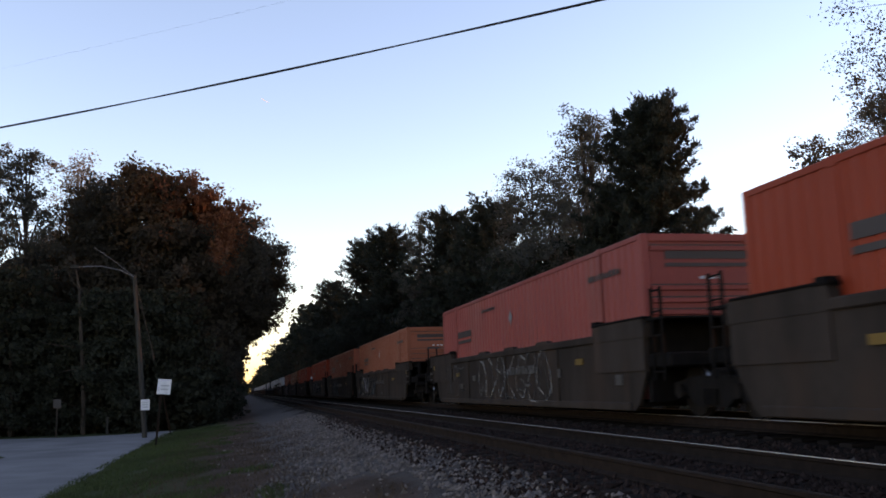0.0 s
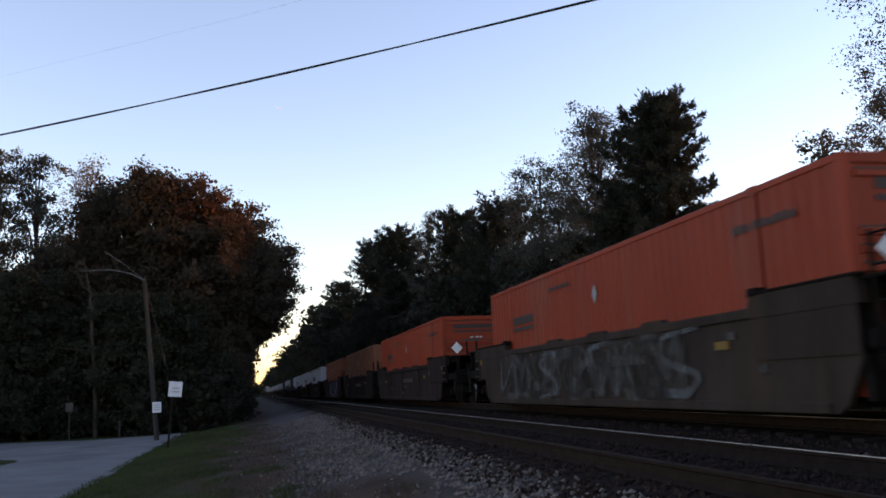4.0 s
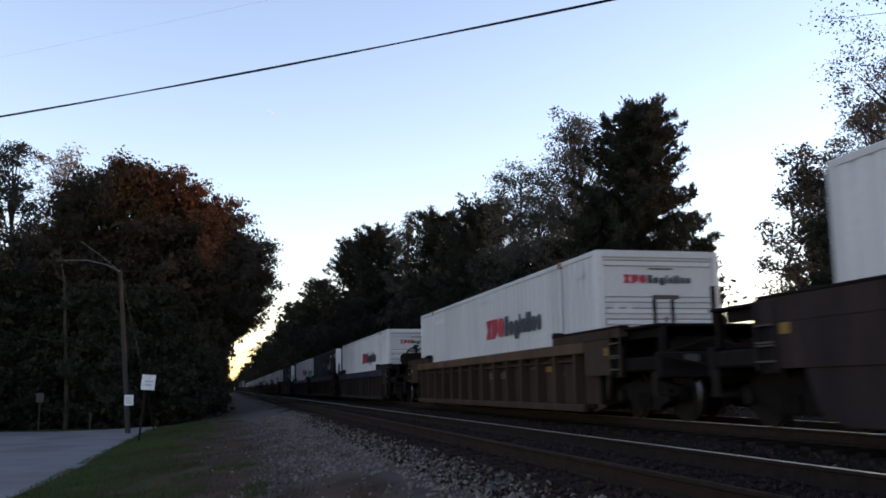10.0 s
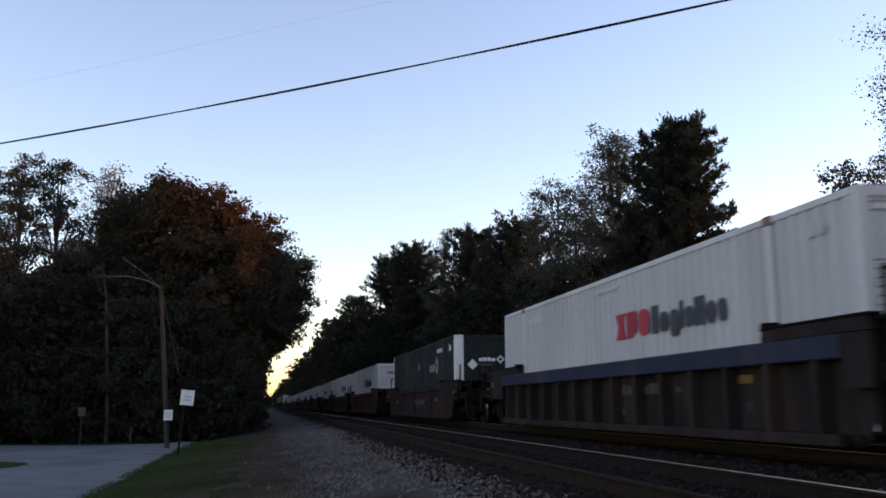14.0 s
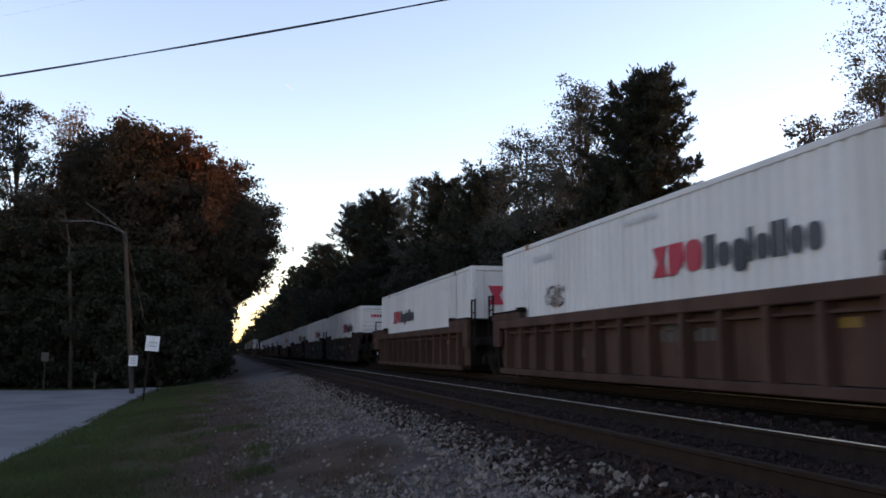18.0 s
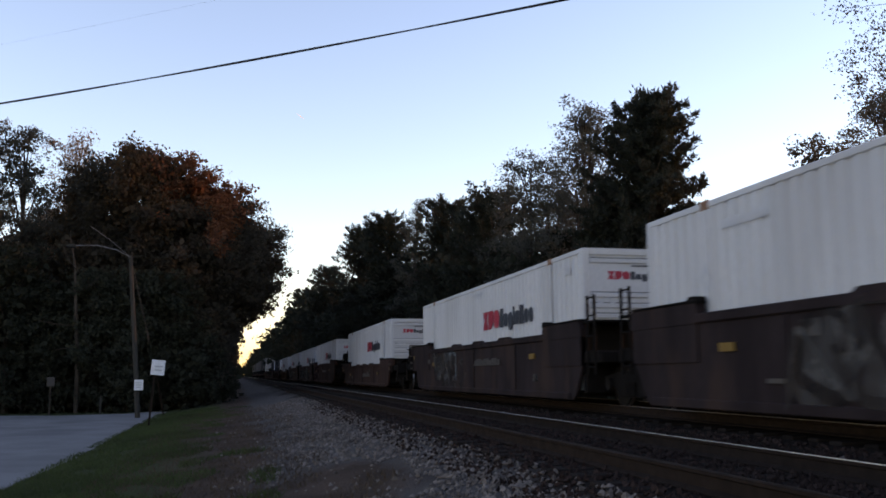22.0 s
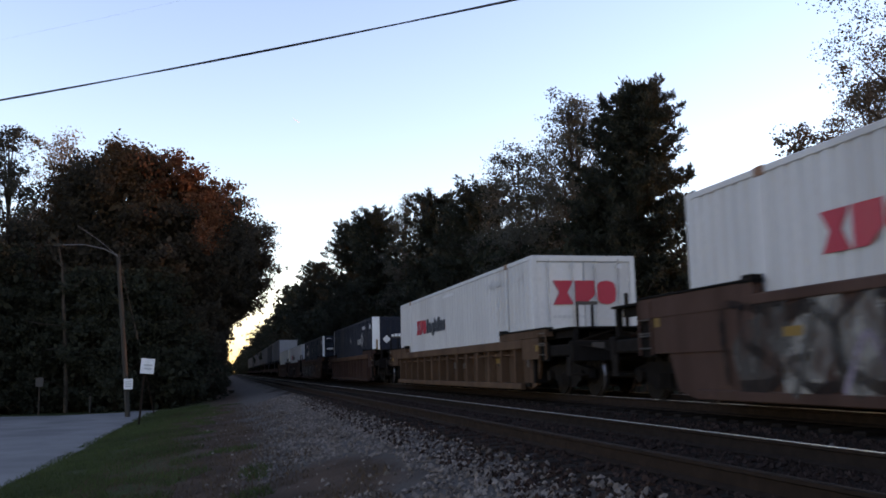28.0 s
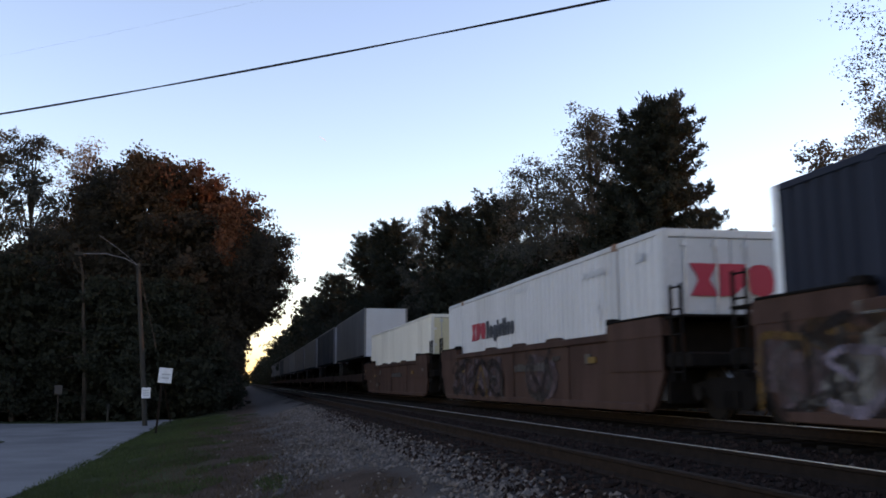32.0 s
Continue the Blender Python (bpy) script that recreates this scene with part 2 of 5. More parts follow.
def quads(name, corners, mat):
    """A mesh of many loose quads from an array (n, 4, 3)."""
    n = len(corners)
    me = bpy.data.meshes.new(name)
    me.vertices.add(4 * n)
    me.vertices.foreach_set("co", np.ascontiguousarray(corners, dtype=np.float32).ravel())
    me.loops.add(4 * n)
    me.loops.foreach_set("vertex_index", np.arange(4 * n, dtype=np.int32))
    me.polygons.add(n)
    me.polygons.foreach_set("loop_start", np.arange(0, 4 * n, 4, dtype=np.int32))
    me.update(calc_edges=True)
    me.materials.append(mat)
    return me


def part(name, mesh, mat, parent, label="", smooth=False):
    me = mesh.data(name, mat, smooth) if isinstance(mesh, Mesh) else mesh
    ob = new(name, me)
    ob.parent = parent
    return tagged(ob, label)


def thing(name, label, category, group="", kind=""):
    return tagged(new(name), label, category, group, kind)


def structure(name, mesh, mat, label, category="structure", smooth=False):
    me = mesh.data(name, mat, smooth) if isinstance(mesh, Mesh) else mesh
    return tagged(new(name, me), label, category, kind="structure")


# ---- ground ----
def lerp_profile(x, table):
    for (x0, z0), (x1, z1) in zip(table, table[1:]):
        if x <= x1:
            return z0 + (z1 - z0) * max(0.0, (x - x0) / (x1 - x0))
    return table[-1][1]


PROFILE = [(-500, -1.24), (-3.8, -1.24), (-2.4, -1.08), (-0.3, -0.86), (0.9, -0.74), (2.65, -0.385), (2.9, -0.3), (3.3, -0.286), (3.5, -0.28), (5.4, -0.282), (5.55, -0.3), (6.6, -0.22), (9.8, -0.21), (11.5, -0.95), (15, -1.1), (500, -1.1)]


def ground_height(x, y):
    z = lerp_profile(x, PROFILE)
    amp = 0.05 if -3.2 < x < 2.6 else (0.012 if x < 11 else 0.1)
    return z + amp * noise.noise((x * 0.9, y * 0.5, 3.1)) + 0.4 * amp * noise.noise((x * 3.1, y * 2.3, 8.0))


def make_ground():
    xs = [-900, -300, -120, -60, -30, -18, -10, -6, -4.4] + [-3.8 + 0.2 * i for i in range(56)] + [7.6, 8.2, 8.8, 9.4, 9.8, 10.4, 11.5, 13, 15, 20, 30, 60, 120, 300, 900]
    ys = [-600, -200, -60, -20, -8, 0, 3, 5] + [6 + 0.3 * i for i in range(80)] + [30 + i for i in range(40)] + [72, 76, 82, 90, 100, 120, 150, 200, 300, 500, 900, 1600, 3000]
    v = [(x, y, ground_height(x, y)) for y in ys for x in xs]
    n = len(xs)
    f = [(j * n + i, j * n + i + 1, (j + 1) * n + i + 1, (j + 1) * n + i) for j in range(len(ys) - 1) for i in range(n - 1)]
    structure("ground", Mesh().add(v, f), M["ground"], "grassy verge, bare dirt and grey stone beside the railway", "ground", True)


make_ground()

# the lot: worn grey asphalt that runs up to the woods
lot = Mesh()
edge = [(-3.75, -12), (-3.85, 12), (-3.7, 18), (-3.5, 23.6), (-3.68, 30.4), (-3.6, 39), (-3.35, 49), (-4.4, 49.5), (-5.2, 47.5), (-8, 46.2), (-12.4, 47.6), (-20, 48.5), (-45, 48)]
edge = [(x + 0.09 * noise.noise((y * 0.8, x, 1)), y) for x, y in edge]
top = [(x, y, -1.205) for x, y in edge] + [(-45, -12, -1.205)]
lot.add(top + [(x, y, -1.26) for x, y, z in top], [tuple(range(len(top)))] + [(i, (i + 1) % len(top), len(top) + (i + 1) % len(top), len(top) + i) for i in range(len(top))])
structure("pavement", lot, M["asphalt"], "worn pale grey asphalt lot beside the verge", "pavement")
isl = Mesh()
pts = [(-7.6 - 2.6 * (1 - math.cos(a)) * 1.9 + 0.25 * math.sin(5 * a), 30.5 + 5.2 * math.sin(a) + 0.3 * math.cos(4 * a)) for a in [i * 6.2832 / 28 for i in range(28)]]
isl.add([(x, y, -1.19) for x, y in pts] + [(-12.0, 30.5, -1.12)], [(i, (i + 1) % 28, 28) for i in range(28)])
structure("lawn", isl, M["ground"], "small grass island in the asphalt lot", "lawn", True)


# ---- the two tracks ----
def rail(track, x, top, head):
    prof = [(-0.07, -0.172), (0.07, -0.172), (0.07, -0.16), (0.012, -0.135), (0.012, -0.045), (0.036, -0.035), (0.036, -0.008), (-0.036, -0.008), (-0.036, -0.035), (-0.012, -0.045), (-0.012, -0.135), (-0.07, -0.16)]
    r = part("rail", Mesh().prism([(x + u, top + w) for u, w in prof], "y", -60, 935), M["rail"], track, "rusty steel rail")
    part("railhead", Mesh().prism([(x - 0.012, top - 0.0075), (x + 0.012, top - 0.0075), (x + 0.011, top - 0.001), (x + 0.007, top), (x - 0.007, top), (x - 0.011, top - 0.001)], "y", -60, 935), head, r, "worn running surface")


track_1 = tagged(new("track_1"), "railway track with rusty rails on dark wooden ties", "track", kind="structure")
rail(track_1, 4.22 - 0.753, -0.10, M["railtop_dull"])
rail(track_1, 4.22 + 0.753, -0.10, M["railtop"])
track_2 = tagged(new("track_2"), "railway track with shiny rails under the freight train", "track", kind="structure")
rail(track_2, 8.15 - 0.753, 0.0, M["railtop"])
rail(track_2, 8.15 + 0.753, 0.0, M["railtop"])


def stones(name, count, box, size, mat, label, seed, taper=None, lift=0.0):
    """Loose broken stones, each its own eight-cornered lump, resting in the ground."""
    rng = np.random.default_rng(seed)
    base = np.array([(1, 0, 0), (-1, 0, 0), (0, 1, 0), (0, -1, 0), (0, 0, 1), (0, 0, -1), (0.62, 0.62, 0.55), (-0.6, 0.62, -0.5)])
    tri = [(0, 6, 4), (0, 2, 6), (6, 2, 4), (2, 1, 4), (1, 3, 4), (3, 0, 4), (2, 0, 5), (2, 5, 7), (2, 7, 1), (7, 5, 1), (3, 1, 5), (0, 3, 5)]
    v, f = [], []
    k = 0
    while k < count:
        y = box[2] + (box[3] - box[2]) * rng.random() ** (1.6 if box[3] > 20 else 1.0)
        x = box[0] + (box[1] - box[0]) * rng.random()
        if taper and rng.random() > taper(x, y):
            k += 1
            continue
        s = size * (0.55 + 0.9 * rng.random() ** 2)
        b = base * (s * (0.6 + 0.6 * rng.random(3))) + rng.normal(0, 0.14 * s, (8, 3))
        a = rng.random() * 6.28
        r = np.array([[math.cos(a), -math.sin(a), 0], [math.sin(a), math.cos(a), 0], [0, 0, 1]])
        b = b @ r.T + (x, y, ground_height(x, y) + 0.25 * s + lift)
        n = len(v)
        v += b.tolist()
        f += [(p + n, q + n, w + n) for p, q, w in tri]
        k += 1
    me = bpy.data.meshes.new(name)
    me.from_pydata(v, [], f)
    me.materials.append(mat)
    return tagged(new(name, me), label, "gravel", kind="stuff")


def shoulder(x, y):
    left = -0.1 + 0.9 * min(1, max(0, (y - 10) / 12)) + 0.5 * noise.noise((x, y * 0.35, 5))
    p = min(1.0, max(0.04, (x - left) / 0.9))
    worn = math.hypot((x - 1.25) / 0.95, (y - 10.9) / 2.3) + 0.5 * noise.noise((x * 2, y, 9))
    p *= 1 - 0.75 * min(1.0, max(0.0, (x - 2.25) / 0.6))
    return p * (0.07 if worn < 0.9 else 1.0)


stones("ballast", 23000, (-0.7, 2.95, 6.0, 40), 0.029, M["stone"], "loose pale grey broken stone on the shoulder", 4, shoulder)
stones("ballast", 15000, (2.35, 6.6, 5.0, 32), 0.029, M["stone_brown"], "rust-brown broken stone between the ties", 5)
stones("ballast", 2600, (0.2, 2.95, -6.0, 6.0), 0.032, M["stone"], "loose pale grey broken stone on the shoulder", 14)
stones("ballast", 2600, (2.5, 6.6, -6.0, 5.0), 0.036, M["stone_brown"], "rust-brown broken stone between the ties", 15)
stones("ballast", 700, (5.45, 5.95, 6.0, 40), 0.03, M["stone"], "pale grey stone spilt along the far rail", 6, None, 0.01)


# ---- trees ----
def leaf_quads(rng, centres, per, spread, size, flat=0.75, out=None):
    """Leaves in loose, uneven bunches round the centres; out: the way that needles point."""
    k = len(centres)
    c = np.repeat(centres, per, axis=0)
    n = len(c)
    swell = np.repeat(rng.uniform(0.5, 1.3, (k, 1)), per, axis=0)
    along = np.repeat(rng.normal(0, 1, (k, 3)) * (1, 1, 0.6), per, axis=0)
    off = np.clip(rng.normal(0, 1, (n, 3)), -1.7, 1.7) * (spread * 0.8 * swell) * (1, 1, flat) + along * rng.normal(0, 0.35 * spread, (n, 1))
    a = rng.normal(0, 1, (n, 3))
    if out is not None:
        a = 0.85 * a + 0.75 * np.repeat(out, per, axis=0)
        off *= 0.4
    a /= np.linalg.norm(a, axis=1, keepdims=True)
    b = np.cross(a, rng.normal(0, 1, (n, 3)))
    b /= np.linalg.norm(b, axis=1, keepdims=True)
    s = size * (0.55 + 0.9 * rng.random((n, 1)))
    p = c + off
    if out is not None:
        p, a, b = p + a * s, a * s, b * s * 0.3
    else:
        a, b = a * s * 0.8, b * s * 0.55
    return np.stack([p - a, p + b - 0.15 * a, p + a, p - b - 0.1 * a], axis=1)


def bough_tips(rng, kind, h, r, dense, bare, axis, wood, rt):
    """Limbs that carry lobes of leafy twigs, with gaps of air between them. Gives the twigs' ends."""
    limbs = int({"broad": 44, "sparse": 30, "shrub": 18}[kind] * dense)
    twigs = {"broad": 5, "sparse": 6, "shrub": 4}[kind]
    ends = []
    for i in range(limbs):
        q = (i + rng.random()) / limbs
        u = bare + (1 - bare) * q
        if kind == "shrub":
            env = math.sqrt(max(0.05, 1 - q ** 2))
        else:
            env = (math.sin(math.pi * min(1, 0.2 + 0.8 * q)) ** 0.5) * (1 - 0.12 * q)
        ang = 2.399 * i + rng.normal(0, 0.5)
        rho = r * max(0.1, env) * (0.3 + 0.68 * rng.random() ** (0.5 if kind == "broad" else 0.75))
        a = axis(u)
        tip = Vector((a.x + rho * math.cos(ang), a.y + rho * math.sin(ang), min(u * h + rng.normal(0, 0.02 * h), h * 0.97)))
        start = axis(max(0.06, u - 0.13 - 0.05 * rng.random()))
        knee = start.lerp(tip, 0.55) + Vector((0, 0, 0.02 * h))
        wood.tube([start, knee, tip], [0.16 * rt + 0.018, 0.1 * rt + 0.012, 0.008], 4, False)
        lobe = (0.17 if kind == "broad" else 0.15) * r + 0.1
        for j in range(twigs):
            f = 0.45 + 0.6 * rng.random() ** 0.6
            e = (start.lerp(knee, f / 0.55) if f < 0.55 else knee.lerp(tip, (f - 0.55) / 0.45)) + Vector(rng.normal(0, lobe, 3) * (1, 1, 0.8))
            e.z = min(e.z, h)
            ends.append(e)
            if j % 2 == 0:
                wood.tube([knee.lerp(tip, max(0.0, f - 0.6)), e], [0.016, 0.004], 3, False)
    return np.array([e[:] for e in ends])


def needle_tufts(rng, h, r, dense, bare, axis, wood, rt, y_near):
    """Whorls of rising boughs; gives the tufts on them and the way each one points."""
    tufts, ways = [], []
    whorls = int(1.75 * h * dense)
    for i in range(whorls):
        q = (i + rng.random()) / whorls
        u = bare + (0.985 - bare) * q
        env = min(1.0, 0.72 + 1.1 * q) * ((1 - q) ** (0.48 if y_near else 0.36)) + 0.1
        turn = rng.random() * 6.28
        for j in range(6):
            ang = turn + 1.047 * j + rng.normal(0, 0.25)
            reach = r * env * rng.uniform(0.45, 1.05)
            d = Vector((math.cos(ang), math.sin(ang), 0.2 + 0.45 * q + rng.normal(0, 0.12)))
            start = axis(u)
            tip = start + reach * d
            wood.tube([start, start.lerp(tip, 0.55) - Vector((0, 0, 0.04 * reach)), tip], [0.12 * rt + 0.012, 0.07 * rt + 0.01, 0.008], 4, False)
            k = 2 + int((2.6 if y_near else 1.9) * reach)
            for m in range(k):
                f = 0.18 + 0.82 * (m + 1) / k
                p = start.lerp(tip, f) + Vector(rng.normal(0, 0.1 * reach + 0.05, 3) * (1, 1, 0.5) * (1.2 - f))
                p.z = min(p.z, h)
                tufts.append(p[:])
                ways.append((0.6 * d + Vector((0, 0, 0.8)))[:])
    return np.array(tufts), np.array(ways)


def tree(kind, x, y, h, r, seed, leaf, lean=0.0, dense=1.0, bare=0.25, label="", size=None, many=150, top=""):
    """A tapered trunk with limbs that reach every clump of its crown."""
    rng = np.random.default_rng(seed)
    noun = {"pine": "pine_tree", "shrub": "shrub"}.get(kind, "tree")
    t = thing(noun, label, {"pine": "pine", "shrub": "shrub"}.get(kind, "tree"), "trees beside the railway")
    t.matrix_basis = pose(x, y, ground_height(x, y) - 0.05)
    wood = Mesh()
    k = 7
    bend = rng.normal(0, 0.012 * h, 2)

    def axis(u):
        return Vector((bend[0] * math.sin(3 * u) + lean * u * u, bend[1] * math.sin(2.3 * u), u * h * 0.95))
    rt = 0.014 * h + 0.03
    if kind != "shrub":
        wood.tube([axis(i / k) for i in range(k + 1)], [rt * (1 - 0.93 * i / k) + (0.25 * rt if i == 0 else 0) for i in range(k + 1)], 7)
    if kind == "pine":
        cs, ways = needle_tufts(rng, h, r, dense, bare, axis, wood, rt, y < 60)
        far = y > 60
        crown = [leaf_quads(rng, cs, 24 if far else 40, 0.36, 0.18 if far else 0.135, 1.0, ways)]
    else:
        cs = bough_tips(rng, kind, h, r, dense, bare, axis, wood, rt)
        if kind == "sparse":
            near = y < 30
            crown = [leaf_quads(rng, cs, 175 if near else int(0.5 * many), (0.05 * r + 0.18) if near else 0.05 * r + 0.2, size or (0.053 if near else 0.092))]
        else:
            crown = [leaf_quads(rng, cs, int(many * (0.66 if size else 0.68)), 0.06 * r + 0.2, size or 0.102), leaf_quads(rng, cs * (0.78, 0.78, 0.97), 8 if size else 14, 0.09 * r + 0.2, 0.24)]
    part("trunk", wood, M["bark"], t)
    q = np.concatenate(crown)
    high = q[:, 0, 2] > h * (0.74 + 0.1 * np.sin(1.7 * q[:, 0, 0] + seed)) if top else np.zeros(len(q), bool)
    part("crown", quads("crown", q[~high], M[leaf]), M[leaf], t)
    if top:
        part("crown_top", quads("crown_top", q[high], M[top]), M[top], t, "browner leaves in the upper crown")
    return t


GREEN, RUST, BAREISH, PINE = "tall broad tree with dark green leaves beside the line", "broad autumn tree with rust-brown upper leaves", "thin autumn tree with sparse grey-brown leaves", "tall dark green pine with tufted needles"


def grove(rows, seed, dense):
    for i, (kind, x, y, h, r, leaf) in enumerate(rows):
        tree(kind, x, y, h, r, seed + i, leaf, dense=dense, bare=0.1 if kind == "broad" else 0.2, label={"leaf_rust": RUST, "leaf_tan": BAREISH, "leaf_grey": BAREISH, "leaf_fawn": BAREISH}.get(leaf, PINE if kind == "pine" else GREEN))


# woods on the near side, behind the lot: kind, x, y, height, radius, leaf
LEFT = [
    ("sparse", -20.8, 58.0, 16.2, 3.8, "leaf_tan"), ("sparse", -17.0, 56.0, 16.6, 2.8, "leaf_tan"), ("sparse", -14.4, 54.0, 17.1, 2.4, "leaf_fawn"), ("sparse", -12.5, 55.0, 16.5, 2.2, "leaf_grey"),
    ("sparse", -10.9, 62.0, 18.0, 3.2, "leaf_tan"), ("broad", -9.2, 57.0, 14.4, 3.6, "leaf_olive"), ("broad", -23.8, 55.0, 12.6, 4.0, "leaf_green"), ("broad", -17.5, 61.0, 12.2, 3.8, "leaf_olive"),
    ("broad", -13.2, 63.0, 12.6, 3.4, "leaf_olive"),
]
grove([r for r in LEFT if r[0] == "sparse"], 100, 1.1)
grove([r for r in LEFT if r[0] != "sparse"], 110, 1.1)
tree("broad", -6.3, 53.5, 15.9, 3.3, 131, "leaf_green", 0.3, 1.1, 0.08, "broad dark tree with an olive-brown top", top="leaf_olive")
tree("broad", -4.7, 54.8, 15.2, 3.2, 136, "leaf_green", 0.2, 1.0, 0.08, "broad dark tree with an olive-brown top", top="leaf_olive")
tree("broad", -7.9, 54.6, 14.8, 3.2, 137, "leaf_green", 0.2, 1.0, 0.08, GREEN)
tree("broad", -4.4, 56.0, 13.6, 3.4, 132, "leaf_green", 0.3, 1.1, 0.08, GREEN)
tree("broad", -3.5, 54.5, 14.9, 3.4, 133, "leaf_green", 0.4, 1.1, 0.1, "broad dark tree with a rust-brown top", top="leaf_rust")
tree("broad", -2.7, 55.5, 13.5, 2.8, 134, "leaf_green", 1.4, 1.1, 0.44, "broad dark tree with a rust-brown top", top="leaf_rust")
tree("broad", -2.6, 57.5, 12.9, 3.4, 121, "leaf_green", 1.9, 1.1, 0.54, GREEN)
tree("broad", -2.0, 61.0, 11.4, 2.9, 122, "leaf_green", 3.7, 1.4, 0.56, "dark green tree leaning out over the railway")
tree("broad", -1.7, 59.5, 9.6, 2.1, 123, "leaf_green", 3.5, 1.2, 0.6, "dark green tree leaning out over the railway")
fill = tree("broad", -24, 51, 9.0, 3.0, 140, "leaf_shaded", bare=0.02, label="low dense dark green tree at the edge of the lot", size=0.12, many=90)
for i in range(1, 11):
    copy_thing(fill, pose(-24 + 2.03 * i, 51.5 + 1.5 * noise.noise((i * 1.7, 0, 0)), -1.25, 0, 0, 67 * i) @ Matrix.Scale(0.82 + 0.42 * noise.noise((i * 2.1, 3, 0)), 4))
far = tree("broad", -3.6, 66, 14.0, 3.6, 160, "leaf_green", bare=0.05, label=GREEN, size=0.32, many=24)
for i in range(1, 28):
    k = 0.95 if i < 3 else 1.32
    copy_thing(far, pose(-3.7 * k - 0.45 * (i % 3), 66 + 8 * i, -1.25, 0, 0, 77 * i) @ Matrix.Scale(k + 0.2 * noise.noise((i * 2.1, 7, 0)), 4))
for i in range(36):
    copy_thing(far, pose(-6.2 - 0.8 * (i % 3), 293 + 14 * i, -1.25, 0, 0, 71 * i) @ Matrix.Scale(1.55 + 0.2 * noise.noise((i * 1.3, 6, 0)), 4))
bush = tree("shrub", -2.6, 50.5, 3.0, 1.6, 180, "leaf_shaded", bare=0.0, label="dark scrubby bush beside the line", size=0.14, many=70)
for i in range(1, 16):
    copy_thing(bush, pose(-1.7 - 0.7 * noise.noise((i * 1.1, 0, 6)), 50.5 + 4.5 * i, -1.1, 0, 0, 83 * i) @ Matrix.Scale(0.8 + 0.4 * noise.noise((i * 2.7, 3, 1)), 4))
# woods on the far side of the line
RIGHT = [
    ("pine", 13.6, 140.0, 19.0, 5.0, "needle"), ("pine", 14.6, 108.0, 20.3, 5.0, "needle"), ("pine", 15.4, 95.0, 19.6, 4.6, "needle"), ("sparse", 17.6, 88.0, 19.4, 2.6, "leaf_grey"),
    ("pine", 18.6, 79.0, 18.0, 4.8, "needle"), ("pine", 20.3, 69.0, 17.1, 5.2, "needle"), ("sparse", 23.2, 57.0, 21.2, 4.6, "leaf_grey"), ("sparse", 24.2, 58.5, 20.8, 4.2, "leaf_grey"), ("sparse", 20.3, 60.0, 17.6, 4.6, "leaf_grey"), ("sparse", 20.6, 57.0, 15.5, 3.8, "leaf_grey"), ("sparse", 21.6, 54.0, 14.5, 4.0, "leaf_grey"),
     ("pine", 25.9, 44.8, 10.3, 1.2, "needle"), ("sparse", 24.6, 33.5, 11.9, 2.6, "leaf_fawn"), ("sparse", 20.3, 21.6, 19.6, 2.6, "leaf_fawn"), ("sparse", 22.0, 22.4, 19.5, 2.9, "leaf_fawn"),
    ("sparse", 21.6, 19.6, 16.5, 2.8, "leaf_fawn"), ("broad", 22.0, 26.0, 9.0, 2.8, "leaf_shaded"), ("sparse", 24.8, 29.5, 12.6, 3.0, "leaf_fawn"), ("broad", 24.2, 29.0, 9.8, 2.4, "leaf_shaded"),
]
grove(RIGHT, 200, 1.25)
tree("pine", 22.7, 46.6, 18.8, 4.9, 311, "needle", 0.8, 1.5, 0.18, PINE)
tree("pine", 21.6, 48.5, 13.2, 3.3, 312, "needle", 0.0, 1.2, 0.15, "shorter dark green pine among the taller trees")
low = tree("broad", 21.5, 49, 10.5, 4.0, 240, "leaf_shaded", bare=0.02, label="low dense dark green tree behind the railway", size=0.27, many=30)
for i in range(1, 14):
    copy_thing(low, pose(21.6 - 0.62 * i, 49 + 6.5 * i, -1.1, 0, 0, 71 * i) @ Matrix.Scale(1.0 + 0.25 * noise.noise((i * 1.3, 9, 0)), 4))
for i in range(26):
    copy_thing(low, pose(14.2 + 1.7 * (i % 3), 146 + 13 * i, -1.1, 0, 0, 53 * i) @ Matrix.Scale(1.5 + 0.22 * ((i * 5) % 4 - 1.5), 4))
for i in range(10):
    copy_thing(low, pose(23.5 - 0.5 * i, 84 + 8 * i, -1.1, 0, 0, 37 * i) @ Matrix.Scale(1.35 + 0.15 * ((i * 3) % 4 - 1.5), 4))
end_woods = tree("broad", 2, 960, 13.0, 5.0, 250, "leaf_shaded", bare=0.02, label="far dark tree where the line bends into the woods", size=0.6, many=24)
for i in range(1, 12):
    copy_thing(end_woods, pose(-14 + 5.2 * i, 950 + 30 * noise.noise((i * 1.9, 4, 0)), -1.1, 0, 0, 61 * i) @ Matrix.Scale(0.95 + 0.3 * noise.noise((i * 1.7, 5, 0)), 4))
for i in range(16):
    copy_thing(low, pose(12.6 + 1.2 * (i % 3), 490 + 29 * i, -1.1, 0, 0, 47 * i) @ Matrix.Scale(1.45 + 0.2 * ((i * 5) % 4 - 1.5), 4))
thin = tree("sparse", 46, 66, 9.5, 2.6, 270, "leaf_shaded", bare=0.15, label="small thin tree in the clearing behind the line", size=0.1, many=110)
for i in range(1, 12):
    copy_thing(thin, pose(34 + 2.9 * i, 62 + 5 * (i % 4), -1.1, 0, 0, 91 * i) @ Matrix.Scale(0.95 + 0.3 * noise.noise((i * 1.3, 2, 0)), 4))


